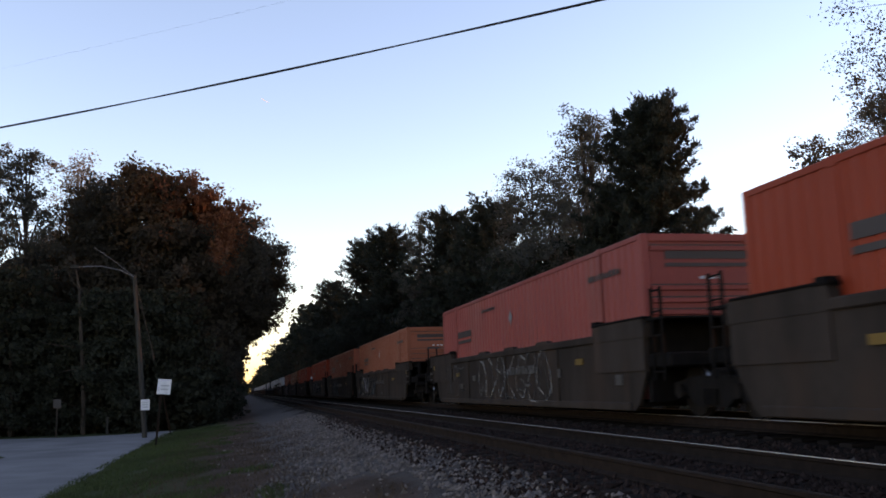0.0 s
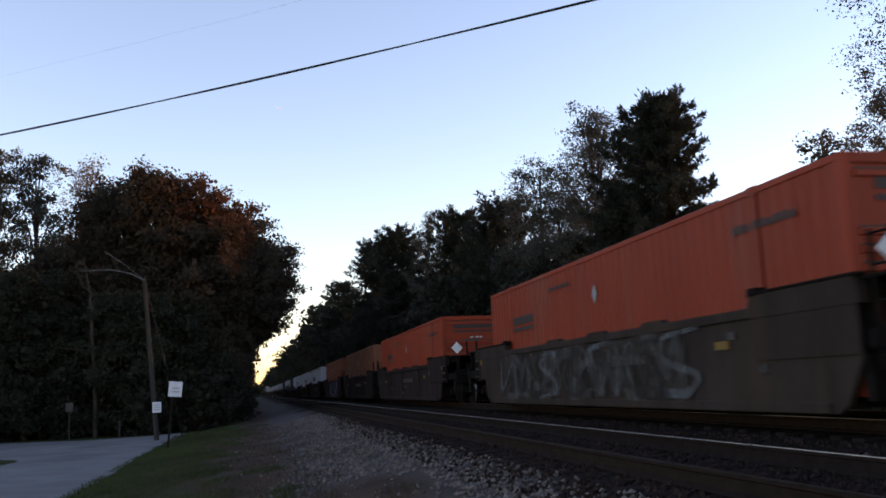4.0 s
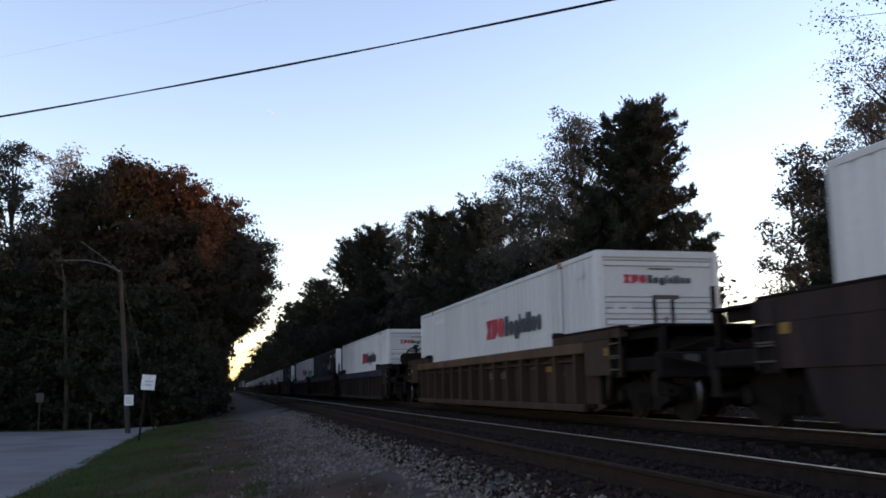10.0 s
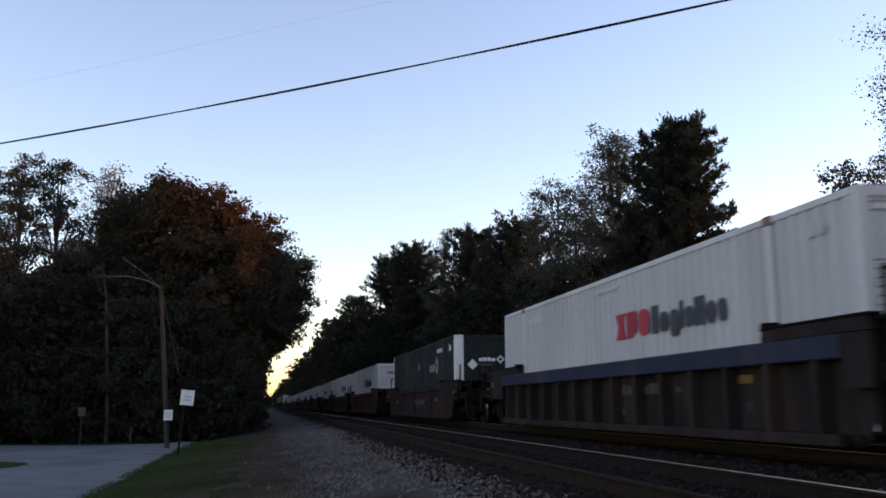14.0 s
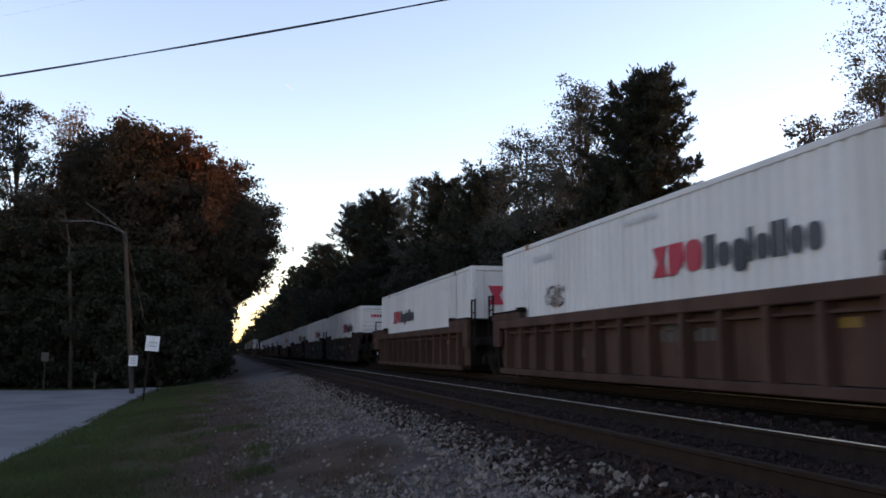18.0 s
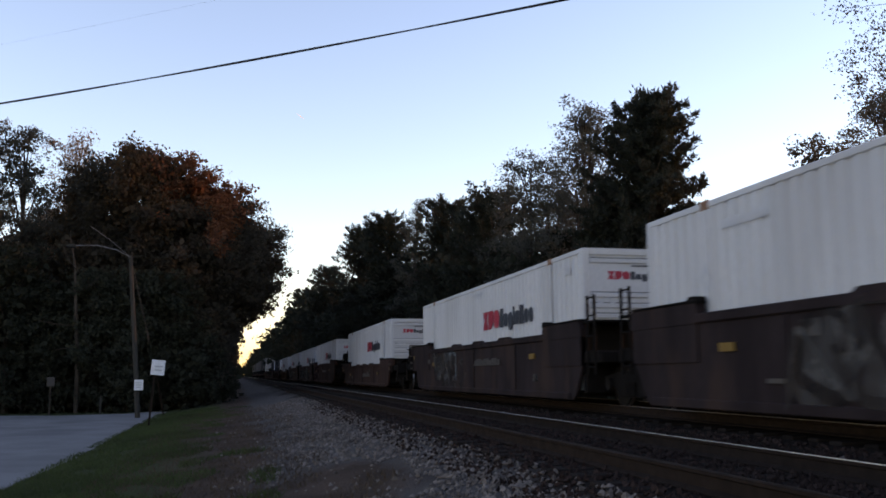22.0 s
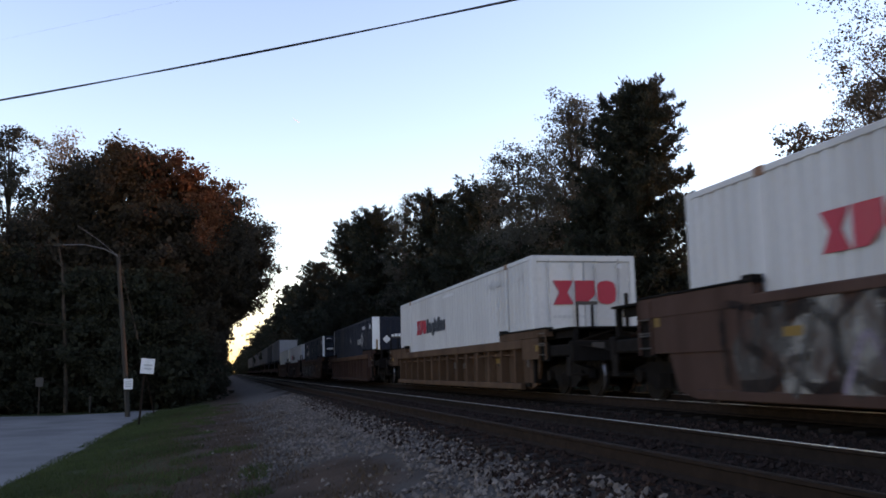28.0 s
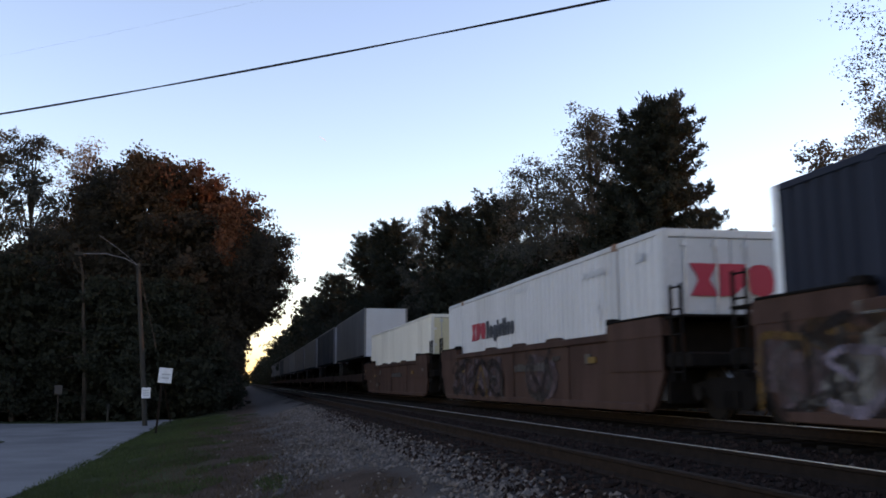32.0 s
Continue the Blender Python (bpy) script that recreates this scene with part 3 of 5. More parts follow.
def dead_tree():
    t = thing("dead_tree", "bare grey dead trunk before the dark woods", "tree")
    t.matrix_basis = pose(-8.1, 50.0, -1.24)
    part("trunk", Mesh().tube([(0, 0, -0.2), (-0.05, 0, 2.5), (-0.25, 0, 5.2), (-0.4, 0, 7.6), (-0.75, 0, 9.4)], [0.13, 0.11, 0.09, 0.06, 0.02], 7), M["bark"], t)
    for z, dx, dz in ((4.5, -1.9, 0.3), (6.3, 1.1, 0.9), (7.4, -0.8, 1.3), (3.4, -1.0, -0.2)):
        part("limb", Mesh().tube([(-0.2, 0, z), (-0.2 + 0.6 * dx, -0.2, z + 0.4 * dz), (-0.2 + dx, -0.3, z + dz)], [0.04, 0.03, 0.01], 5), M["bark"], t)


dead_tree()


def thicket(name, count, x0, x1, y0, y1, z1, seed, label, slope=0.0, leaf="leaf_shaded"):
    rng = np.random.default_rng(seed)
    y = y0 + (y1 - y0) * rng.random(count)
    x = x0 + (x1 - x0) * rng.random(count) + slope * (y - y0)
    z = -1.1 + (z1 + 1.1) * rng.random(count) * (0.7 + 0.3 * rng.random(count))
    q = leaf_quads(rng, np.stack([x, y, z], 1), 14, 0.5, 0.21)
    return tagged(new(name, quads(name, q, M[leaf])), label, "undergrowth", kind="stuff")


thicket("undergrowth", 5200, -32, -2.5, 52, 64, 8.5, 31, "dark tangled undergrowth in the woods behind the lot", 0.0, "leaf_green")
thicket("undergrowth", 4200, 21.5, 30, 47, 150, 7, 32, "dark tangled undergrowth in the woods behind the line", -0.075)
thicket("undergrowth", 900, 20, 60, 24, 62, 1.6, 33, "low scrub in the clearing behind the line")


# ---- the freight train ----
LINE = 8.15
def paint(name, c, dirt=(0.09, 0.07, 0.055), rough=0.55, d=0.25, stain_scale=0.35, spec=0.2):
    return material(name, c, tuple(v * 0.88 for v in c), rough=rough, scale=0.9, fine=25, bump=0.05, dist=0.006, vary=0.1, grain=0.86, stain=tuple(v * (1 - d) + w * d for v, w in zip(c, dirt)), stain_scale=stain_scale, stretch=(1, 1.6, 0.35), spec=spec)


def worn_through(m, scale=2.6, lo=0.36, hi=0.66):
    """Old thin paint: patches of it have gone and the steel below shows."""
    t = m.node_tree
    n, l = t.nodes, t.links
    co, gone, bare, both = n.new("ShaderNodeTexCoord"), n.new("ShaderNodeTexNoise"), n.new("ShaderNodeBsdfTransparent"), n.new("ShaderNodeMixShader")
    gone.inputs["Scale"].default_value, gone.inputs["Detail"].default_value = scale, 7
    l.new(co.outputs["Object"], gone.inputs["Vector"])
    mr = n.new("ShaderNodeMapRange")
    mr.inputs[1].default_value, mr.inputs[2].default_value, mr.inputs[4].default_value = lo, hi, 0.85
    l.new(gone.outputs[0], mr.inputs[0])
    l.new(mr.outputs[0], both.inputs[0])
    l.new(n["Principled BSDF"].outputs[0], both.inputs[1])
    l.new(bare.outputs[0], both.inputs[2])
    l.new(both.outputs[0], n["Material Output"].inputs["Surface"])
    return m


for key, c in (("white", (0.445, 0.445, 0.455)), ("cream", (0.56, 0.53, 0.475)), ("butter", (0.5, 0.43, 0.29)), ("orange", (0.275, 0.034, 0.0135)), ("salmon", (0.26, 0.05, 0.041)), ("tan", (0.26, 0.072, 0.04)), ("rustred", (0.215, 0.05, 0.027)), ("sand", (0.185, 0.064, 0.037)),
               ("navy", (0.0135, 0.0185, 0.031)), ("petrol", (0.0135, 0.018, 0.0275)), ("teal", (0.014, 0.021, 0.024)), ("grey", (0.1, 0.1, 0.105)), ("slateblue", (0.095, 0.105, 0.125))):
    M["box_" + key] = paint("container_" + key, c, spec=0.08 if key in ("navy", "teal", "petrol") else 0.15)
for key, c, d in (("greybrown", (0.041, 0.0305, 0.026), 0.45), ("darkgrey", (0.0265, 0.0187, 0.0178), 0.45), ("plum", (0.027, 0.0185, 0.0195), 0.45), ("ochre", (0.049, 0.0305, 0.024), 0.45), ("slate", (0.0265, 0.0205, 0.0205), 0.45), ("brown", (0.067, 0.0365, 0.0305), 0.45), ("tawny", (0.088, 0.05, 0.034), 0.4), ("rusty", (0.08, 0.042, 0.029), 0.4), ("umber", (0.05, 0.0285, 0.0255), 0.45)):
    M["well_" + key] = material("well_car_" + key, c, tuple(v * 0.6 for v in c), rough=0.75, scale=1.1, fine=18, bump=0.08, dist=0.006, vary=0.12, stain=tuple(v * (1 - d) + w * d for v, w in zip(c, (0.05, 0.028, 0.02))), stain_scale=0.9, stretch=(1, 1.5, 0.4), spec=0.04)
M["sill_blue"] = paint("blue_sill", (0.019, 0.024, 0.045), d=0.4, spec=0.06)
M["worn_mark"] = paint("worn_pale_marking", (0.049, 0.043, 0.041))
M["red"] = paint("logo_red", (0.38, 0.028, 0.048))
M["dim_white"] = paint("weathered_white_marking", (0.25, 0.26, 0.265))
M["ink"] = paint("logo_dark", (0.035, 0.04, 0.05))
M["faint"] = paint("faint_grey_marking", (0.42, 0.43, 0.45))
M["plate"] = paint("dark_plate_and_rib_shade", (0.045, 0.032, 0.03))
M["label_white"] = paint("marking_white", (0.62, 0.64, 0.66))
M["placard"] = paint("yellow_placard", (0.16, 0.085, 0.018))
M["seam"] = paint("grey_trim_and_rib_shade", (0.14, 0.143, 0.15))
M["rustspot"] = paint("rust_spot", (0.2, 0.09, 0.05))
for key, c in (("chalk", (0.26, 0.25, 0.24)), ("steel", (0.068, 0.064, 0.062)), ("wine", (0.075, 0.014, 0.017)), ("mauve", (0.085, 0.06, 0.066)), ("blue", (0.1, 0.11, 0.115)), ("violet", (0.2, 0.165, 0.21)), ("indigo", (0.045, 0.036, 0.08)), ("amber", (0.12, 0.062, 0.02)), ("edge", (0.016, 0.012, 0.012)), ("pale", (0.2, 0.19, 0.18)), ("rose", (0.15, 0.085, 0.09)), ("teal", (0.06, 0.095, 0.105)), ("smoke", (0.036, 0.03, 0.029))):
    M["spray_" + key] = worn_through(paint("spray_" + key, c, (0.03, 0.02, 0.016), d=0.65, stain_scale=1.6, spec=0.05))

CL, CH, CW, CZ = 16.15, 2.9, 1.3, 0.29


def corrugated(x, y0, y1, z0, z1, pitch=0.3, depth=0.042):
    """A side sheet with upright folds; x is its outer face."""
    m = Mesh()
    s = 1 if x < 0 else -1
    pts, y = [], y0
    while y < y1 - 0.02:
        for a, d in ((0, 0), (0.5, 0), (0.62, depth), (0.88, depth)):
            if y + a * pitch < y1:
                pts.append((x + s * d, y + a * pitch))
        y += pitch
    pts.append((x, y1))
    back = [(x + s * 0.06, y1), (x + s * 0.06, y0)]
    return m.prism(pts + back, "z", z0, z1)


def flat_bars(x, u0, u1, z0, z1, n, gap=0.25):
    """n plain upright bars between u0 and u1 on a side wall, standing for a row of letters."""
    m = Mesh()
    w = (u1 - u0) / n
    for i in range(n):
        a = u0 + i * w
        h = (z1 - z0) * (1.0 if (i * 7) % 3 else 0.8)
        m.box(x - 0.004, x + 0.004, a, a + w * (1 - gap), z0, z0 + h)
    return m


def lean_bar(x, u, w, z0, z1):
    """One slightly leaning bar on a side wall."""
    return Mesh().prism([(u, z0), (u + w, z0), (u + w - 0.03, z1), (u + 0.02, z1)], "x", x - 0.004, x + 0.004)


# one mark of plain shapes: kind, width, drop below and rise above the line
MARK = [("bar", 0.8, 0, 1), ("disc", 1.0, 0, 0.72), ("disc", 1.0, 0.24, 0.72), ("bar", 0.36, 0, 0.95), ("disc", 0.86, 0, 0.72), ("bar", 0.5, 0, 0.95), ("bar", 0.36, 0, 0.95), ("disc", 0.88, 0, 0.72), ("disc", 0.86, 0, 0.72)]


def mark_outline(kind, a, w, z, drop, rise, way):
    """The outline of one plain mark; way: 1 or -1, the direction in which marks follow one another."""
    b = a + way * w
    if kind == "disc":
        c, rad, mid, hh = (a + b) / 2, w / 2, z + (rise - drop) / 2, (rise + drop) / 2
        return [(c + rad * math.copysign(abs(math.cos(k * 0.5236)) ** 0.7, math.cos(k * 0.5236)), mid + hh * math.copysign(abs(math.sin(k * 0.5236)) ** 0.7, math.sin(k * 0.5236))) for k in range(12)]
    if kind == "hourglass":
        q = (b - a) * 0.3
        return [(a, z), (b, z), (b - q, z + rise / 2), (b, z + rise), (a, z + rise), (a + q, z + rise / 2)]
    if kind == "shield":
        return [(a, z), (a + (b - a) * 0.5, z), (b, z + 0.4 * rise), (b, z + rise), (a, z + rise)]
    return [(a, z - drop), (b, z - drop), (b, z + rise), (a, z + rise)]


def big_marks(c, axis, at, u0, width, z, height, way, half=0.004):
    """Three red plain shapes side by side."""
    w = width / 3
    for i, kind in enumerate(("hourglass", "shield", "disc")):
        o = mark_outline(kind, u0 + way * w * i, w * 0.92, z, 0, height, way)
        part("logo_red_shape", Mesh().prism(o, axis, at - half, at + half), M["red"], c, "red plain shape of the marking")


def small_marks(c, axis, at, u0, width, z, height, way, half=0.004):
    """A row of dark bars and rounds."""
    unit = width / sum(m[1] + 0.12 for m in MARK)
    u = u0
    for kind, w, drop, rise in MARK:
        part("logo_dark_shape", Mesh().prism(mark_outline(kind, u, w * unit, z, drop * height, rise * height, way), axis, at - half, at + half), M["ink"], c, "dark plain shape of the marking")
        u += way * (w + 0.12) * unit


def face_bars(y, x0, x1, z0, z1, n, gap=0.25):
    m = Mesh()
    w = (x1 - x0) / n
    for i in range(n):
        a = x0 + i * w
        h = (z1 - z0) * (1.0 if (i * 7) % 3 else 0.8)
        m.box(a, a + w * (1 - gap), y - 0.004, y + 0.004, z0, z0 + h)
    return m


def diamond(axis, a, u, z, ru, rz, hollow=False):
    m = Mesh()
    o = [(u - ru, z), (u, z - rz), (u + ru, z), (u, z + rz)]
    if not hollow:
        return m.prism(o, axis, a - 0.004, a + 0.004)
    i = [(u + 0.5 * (p - u), z + 0.5 * (q - z)) for p, q in o]
    for k in range(4):
        j = (k + 1) % 4
        m.prism([o[k], o[j], i[j], i[k]], axis, a - 0.004, a + 0.004)
    return m


def container(style, end, colour, label, height=CH):
    """A 53-foot box; its leading end is at y = 0 and its floor at z = 0."""
    c = thing("shipping_container", label, "container", "containers on the freight train")
    m = M["box_" + colour]
    h = height
    for x in (-CW, CW):
        part("side_panel", corrugated(x + (0.012 if x < 0 else -0.012), 0.16, CL - 0.16, 0.12, h - 0.1, depth=0.024 if style == "plates" else 0.036), m, c)
        part("bottom_rail", Mesh().box(x - 0.0 if x < 0 else x - 0.09, x + 0.09 if x < 0 else x, 0.16, CL - 0.16, 0, 0.13), m, c)
        part("top_rail", Mesh().box(x if x < 0 else x - 0.08, x + 0.08 if x < 0 else x, 0.16, CL - 0.16, h - 0.1, h, 0.012), m, c)
        for y in (1.98, CL - 1.98):
            part("lift_post", Mesh().box(x - 0.006 if x < 0 else x - 0.05, x + 0.05 if x < 0 else x + 0.006, y - 0.09, y + 0.09, 0.0, h - 0.002, 0.004), m, c)
            part("lift_casting", Mesh().box(x - 0.012 if x < 0 else x - 0.07, x + 0.07 if x < 0 else x + 0.012, y - 0.11, y + 0.11, h - 0.13, h + 0.012, 0.01), M["rustspot"] if style == "bars" else m, c)
    for y0, y1 in ((0, 0.16), (CL - 0.16, CL)):
        for x0, x1 in ((-CW, -CW + 0.14), (CW - 0.14, CW)):
            white_post = style == "gem" and y0 == 0 and (end == "posts" or x0 < 0)
            if white_post:
                x0, x1 = (x0 - 0.004, x1 + (0.2 if end == "posts" else 0)) if x0 < 0 else (x0 - 0.12, x1 + 0.004)
            part("corner_post", Mesh().box(x0, x1, y0 - (0.006 if white_post else 0), y1, 0, h, 0.012), M["label_white"] if white_post or (style == "gem" and y0 > 1) else m, c)
    part("roof", Mesh().box(-CW + 0.08, CW - 0.08, 0.1, CL - 0.1, h - 0.06, h - 0.02), m, c)
    part("floor", Mesh().box(-CW + 0.09, CW - 0.09, 0.1, CL - 0.1, 0.02, 0.1), M["truck"], c)
    part("rear_panel", Mesh().box(-CW + 0.14, CW - 0.14, CL - 0.09, CL - 0.03, 0.1, h - 0.06), m, c)
    a, b = -CW + 0.14, CW - 0.14
    if style == "gem" and end == "posts":
        a, b = -CW + 0.34, CW - 0.26
    part("header", Mesh().box(-CW + 0.14, CW - 0.14, 0.0, 0.12, h - 0.14, h, 0.01), m, c)
    part("sill", Mesh().box(-CW + 0.14, CW - 0.14, 0.0, 0.12, 0.0, 0.16, 0.01), m, c)
    if end == "doors":
        for x0, x1 in ((a, -0.01), (0.01, b)):
            d = part("door", Mesh().box(x0, x1, 0.03, 0.09, 0.17, h - 0.15, 0.01), M["box_butter"] if colour == "cream" else m, c)
            for x in (x0 + 0.28, x1 - 0.28):
                part("lock_rod", Mesh().tube([(x, 0.0, 0.12), (x, 0.0, h - 0.08)], 0.018, 8), M["truck"] if style == "gem" else M["steel"], d)
                part("keeper", Mesh().box(x - 0.06, x + 0.06, -0.012, 0.03, h - 0.3, h - 0.2), M["truck"] if style == "gem" else M["faint"], d)
                part("keeper", Mesh().box(x - 0.05, x + 0.05, -0.012, 0.03, 0.25, 0.33), M["truck"] if style == "gem" else M["faint"], d)
            if style == "gem":
                for z in (0.95, 1.75, 2.45):
                    part("door_recess", Mesh().box(x0 + 0.08, x1 - 0.08, 0.024, 0.032, z, z + 0.07), M["truck"], d, "dark horizontal groove in the door")
            for z in (0.5, 1.1, 1.7, 2.3):
                part("hinge", Mesh().box(x0 - 0.02 if x0 < 0 else x1 - 0.1, x0 + 0.1 if x0 < 0 else x1 + 0.02, 0.008, 0.03, z, z + 0.09), m, d)
    else:
        part("end_panel", Mesh().box(a, b, 0.035, 0.09, 0.15, h - 0.13), m, c)
        if end == "ribs":
            for z in (1.28, 1.5, 1.71, 1.93, h - 0.26):
                part("rib", Mesh().prism([(0.0, z - CZ + 0.29 - 0.035), (0.036, z - CZ + 0.29 - 0.05), (0.036, z - CZ + 0.29 + 0.05), (0.0, z - CZ + 0.29 + 0.035)], "x", a + 0.03, b - 0.03), m, c)
                # thin strip: the rib's shadow line is put into its colour
                part("rib_shadow_gap", Mesh().box(a + 0.03, b - 0.03, 0.028, 0.036, z + 0.05, z + 0.075), M["plate"] if style == "plates" else M["seam"], c, "thin strip painting the shade line along the rib")
        elif end == "posts":
            for i in range(9):
                x = a + 0.12 + i * (b - a - 0.24) / 8
                part("rib", Mesh().prism([(x - 0.06, 0.036), (x - 0.03, 0.012), (x + 0.03, 0.012), (x + 0.06, 0.036)], "z", 0.16, h - 0.14), m, c)
    # lettering as plain bars
    sx = -CW - 0.003
    zz = -CZ
    if style == "bars":
        r0, n0, s0 = (11.35, 2.45, 2.8) if end == "doors" else (6.0, 12.5, 14.2)
        big_marks(c, "x", sx, r0 + 1.64, 1.64, 1.86 + zz, 0.5, -1)
        small_marks(c, "x", sx, r0 - 0.06, 2.78, 1.86 + zz, 0.5, -1)
        part("number_marking", flat_bars(sx, 7.45, 8.8, 2.88 + zz, 2.98 + zz, 12, 0.3), M["faint"], c, "small faint grey number bars")
        part("number_marking", flat_bars(sx, 0.7, 1.1, 2.72 + zz, 2.9 + zz, 2, 0.3), M["faint"], c)
        part("number_marking", flat_bars(sx, n0, n0 + 1.3, 2.7 + zz, 2.84 + zz, 9, 0.3), M["faint"], c)
        part("round_sticker", diamond("x", sx, s0, 2.02 + zz, 0.16, 0.26, True), M["faint"], c, "faint hollow sticker")
        if "scrawl" in label:
            rng = random.Random(3)
            for i in range(10):
                part("graffiti", stroke(rng, 12.35 + 0.05 * (i - 5), 0.8, 1.6 + zz, 2.1 + zz, sx - 0.002 - 0.0006 * i, 0.035), (M["ink"], M["rustspot"], M["faint"])[i % 3], c, "dark and rusty scrawl")
        if end == "doors":
            za, zb = 2.04 + zz, 2.6 + zz
            big_marks(c, "y", 0.011, -0.78, 1.62, za, zb - za, 1, 0.015)
            part("number_marking", face_bars(0.024, -0.8, 0.9, 1.72 + zz, 1.8 + zz, 14, 0.3), M["faint"], c)
        else:
            big_marks(c, "y", 0.031, -0.74, 0.5, 2.55 + zz, 0.17, 1, 0.005)
            small_marks(c, "y", 0.031, -0.23, 0.94, 2.55 + zz, 0.17, 1, 0.005)
            part("number_marking", Mesh().box(-0.2, 0.3, 0.02, 0.03, 2.82 + zz, 2.85 + zz), M["ink"], c)
            part("diamond_sticker", diamond("y", 0.026, -0.78, 2.08 + zz, 0.2, 0.2, True), M["faint"], c, "faint hollow diamond")
            part("grab_bar", Mesh().tube([(0.1, -0.03, 1.9 + zz), (0.1, -0.03, 1.45 + zz)], 0.015, 6), M["truck"], c)
    elif style == "gem":
        d0 = 8.0 if end == "doors" else 0.0
        for i in range(4):
            part("logo_white_bar", lean_bar(sx, 3.98 + d0 + 0.31 * i, 0.25, 1.98 + zz, 2.26 + zz), M["dim_white"], c, "white bar of the side marking")
        part("logo_diamond", diamond("x", sx, 3.55 + d0, 2.2 + zz, 0.4, 0.38, True), M["dim_white"], c, "hollow white diamond")
        part("number_marking", flat_bars(sx, 12.4 if end == "doors" else 2.4, 13.3 if end == "doors" else 3.5, 2.7 + zz, 2.86 + zz, 9, 0.3), M["faint"], c)
        part("diamond_sticker", diamond("x", sx, 7.9, 2.3 + zz, 0.14, 0.2), M["dim_white"], c, "small pale diamond sticker")
        part("number_marking", flat_bars(sx, 0.7, 1.0, 2.65 + zz, 2.9 + zz, 2, 0.1), M["label_white"], c)
        if end == "doors":
            part("logo_white_bars", face_bars(-0.006, -1.0, -0.42, 2.2 + zz, 2.34 + zz, 4, 0.15), M["label_white"], c, "white bars of the end marking")
            part("logo_diamond", diamond("y", -0.006, -0.22, 2.28 + zz, 0.18, 0.2, True), M["label_white"], c, "hollow white diamond")
            for x in (-1.0, 0.76):
                part("reflector_strip", Mesh().box(x, x + 0.28, -0.012, -0.002, h - 0.2, h - 0.15), M["label_white"], c, "white strip at the top of the door")
            part("number_marking", face_bars(-0.006, 0.6, 0.9, 2.34 + zz, 2.48 + zz, 3, 0.1), M["faint"], c)
            part("number_marking", face_bars(-0.006, 0.68, 1.1, 2.12 + zz, 2.26 + zz, 4, 0.15), M["faint"], c)
            part("rust_patch", diamond("y", -0.004, 0.88, 1.7 + zz, 0.17, 0.2), M["rustspot"], c, "rusty patch on the door")
        else:
            part("logo_white_bars", face_bars(0.006, -0.38, 0.28, 2.22 + zz, 2.36 + zz, 4, 0.2), M["label_white"], c, "white bars of the end marking")
            part("logo_diamond", diamond("y", 0.006, 0.45, 2.29 + zz, 0.16, 0.16, True), M["label_white"], c)
            part("diamond_sticker", diamond("y", 0.006, -0.62, 2.1 + zz, 0.2, 0.2), M["label_white"], c, "white diamond sticker on the end")
            for z in range(6):
                part("number_marking", Mesh().box(0.72, 0.84, 0.004, 0.012, 1.85 + zz + z * 0.15, 1.95 + zz + z * 0.15), M["faint"], c)
        if end == "posts":
            part("placard", Mesh().box(-CW + 0.16, -CW + 0.24, -0.012, -0.004, 1.5 + zz, 2.1 + zz), M["placard"], c, "yellow strip on the white post")
    elif style == "plates":
        part("name_plate", Mesh().box(sx - 0.004, sx + 0.004, 12.25, 13.95, 2.14 + zz, 2.34 + zz).box(sx - 0.004, sx + 0.004, 12.25, 13.95, 1.97 + zz, 2.06 + zz), M["plate"], c, "dark bars of the side marking")
        part("number_marking", flat_bars(sx, 1.0, 2.6, 2.6 + zz, 2.72 + zz, 9, 0.3), M["plate"], c)
        part("number_marking", flat_bars(sx, 9.5, 11.0, 2.72 + zz, 2.8 + zz, 9, 0.3), M["plate"], c)
        part("diamond_sticker", diamond("x", sx, 8.05, 2.36 + zz, 0.15, 0.2), M["seam"] if colour == "salmon" else M["dim_white"], c, "small pale diamond sticker")
        part("name_plate", Mesh().box(-0.85, 0.86, 0.022, 0.034, 2.74 + zz, 2.92 + zz).box(-0.85, 0.86, 0.022, 0.034, 2.6 + zz, 2.67 + zz), M["plate"], c, "dark bars of the end marking")
        if colour == "orange":
            part("diamond_sticker", diamond("y", -0.008, -0.75, 2.02 + zz, 0.22, 0.22), M["label_white"], c, "white diamond sticker on the end")
        [part("reflector_strip", Mesh().box(q, q + 0.1, 0.022, 0.032, 2.38 + zz, 2.43 + zz), M["faint"], c) for q in (-0.2, 0.0, 0.15)]
    return c


def blob(rng, u, z, ru, rz, z0, z1, x):
    """A swollen flat shape of sprayed paint."""
    k, ph, pts = 16, rng.uniform(0, 6), []
    for j in range(k):
        a = 6.2832 * j / k
        rr = 0.8 + 0.26 * math.sin(2 * a + ph) + rng.uniform(-0.14, 0.14)
        pts.append((x, u + ru * rr * math.cos(a), min(z1, max(z0, z + rz * rr * math.sin(a)))))
    return Mesh().add(pts + [(x, u, z)], [(j, (j + 1) % k, k) for j in range(k)])


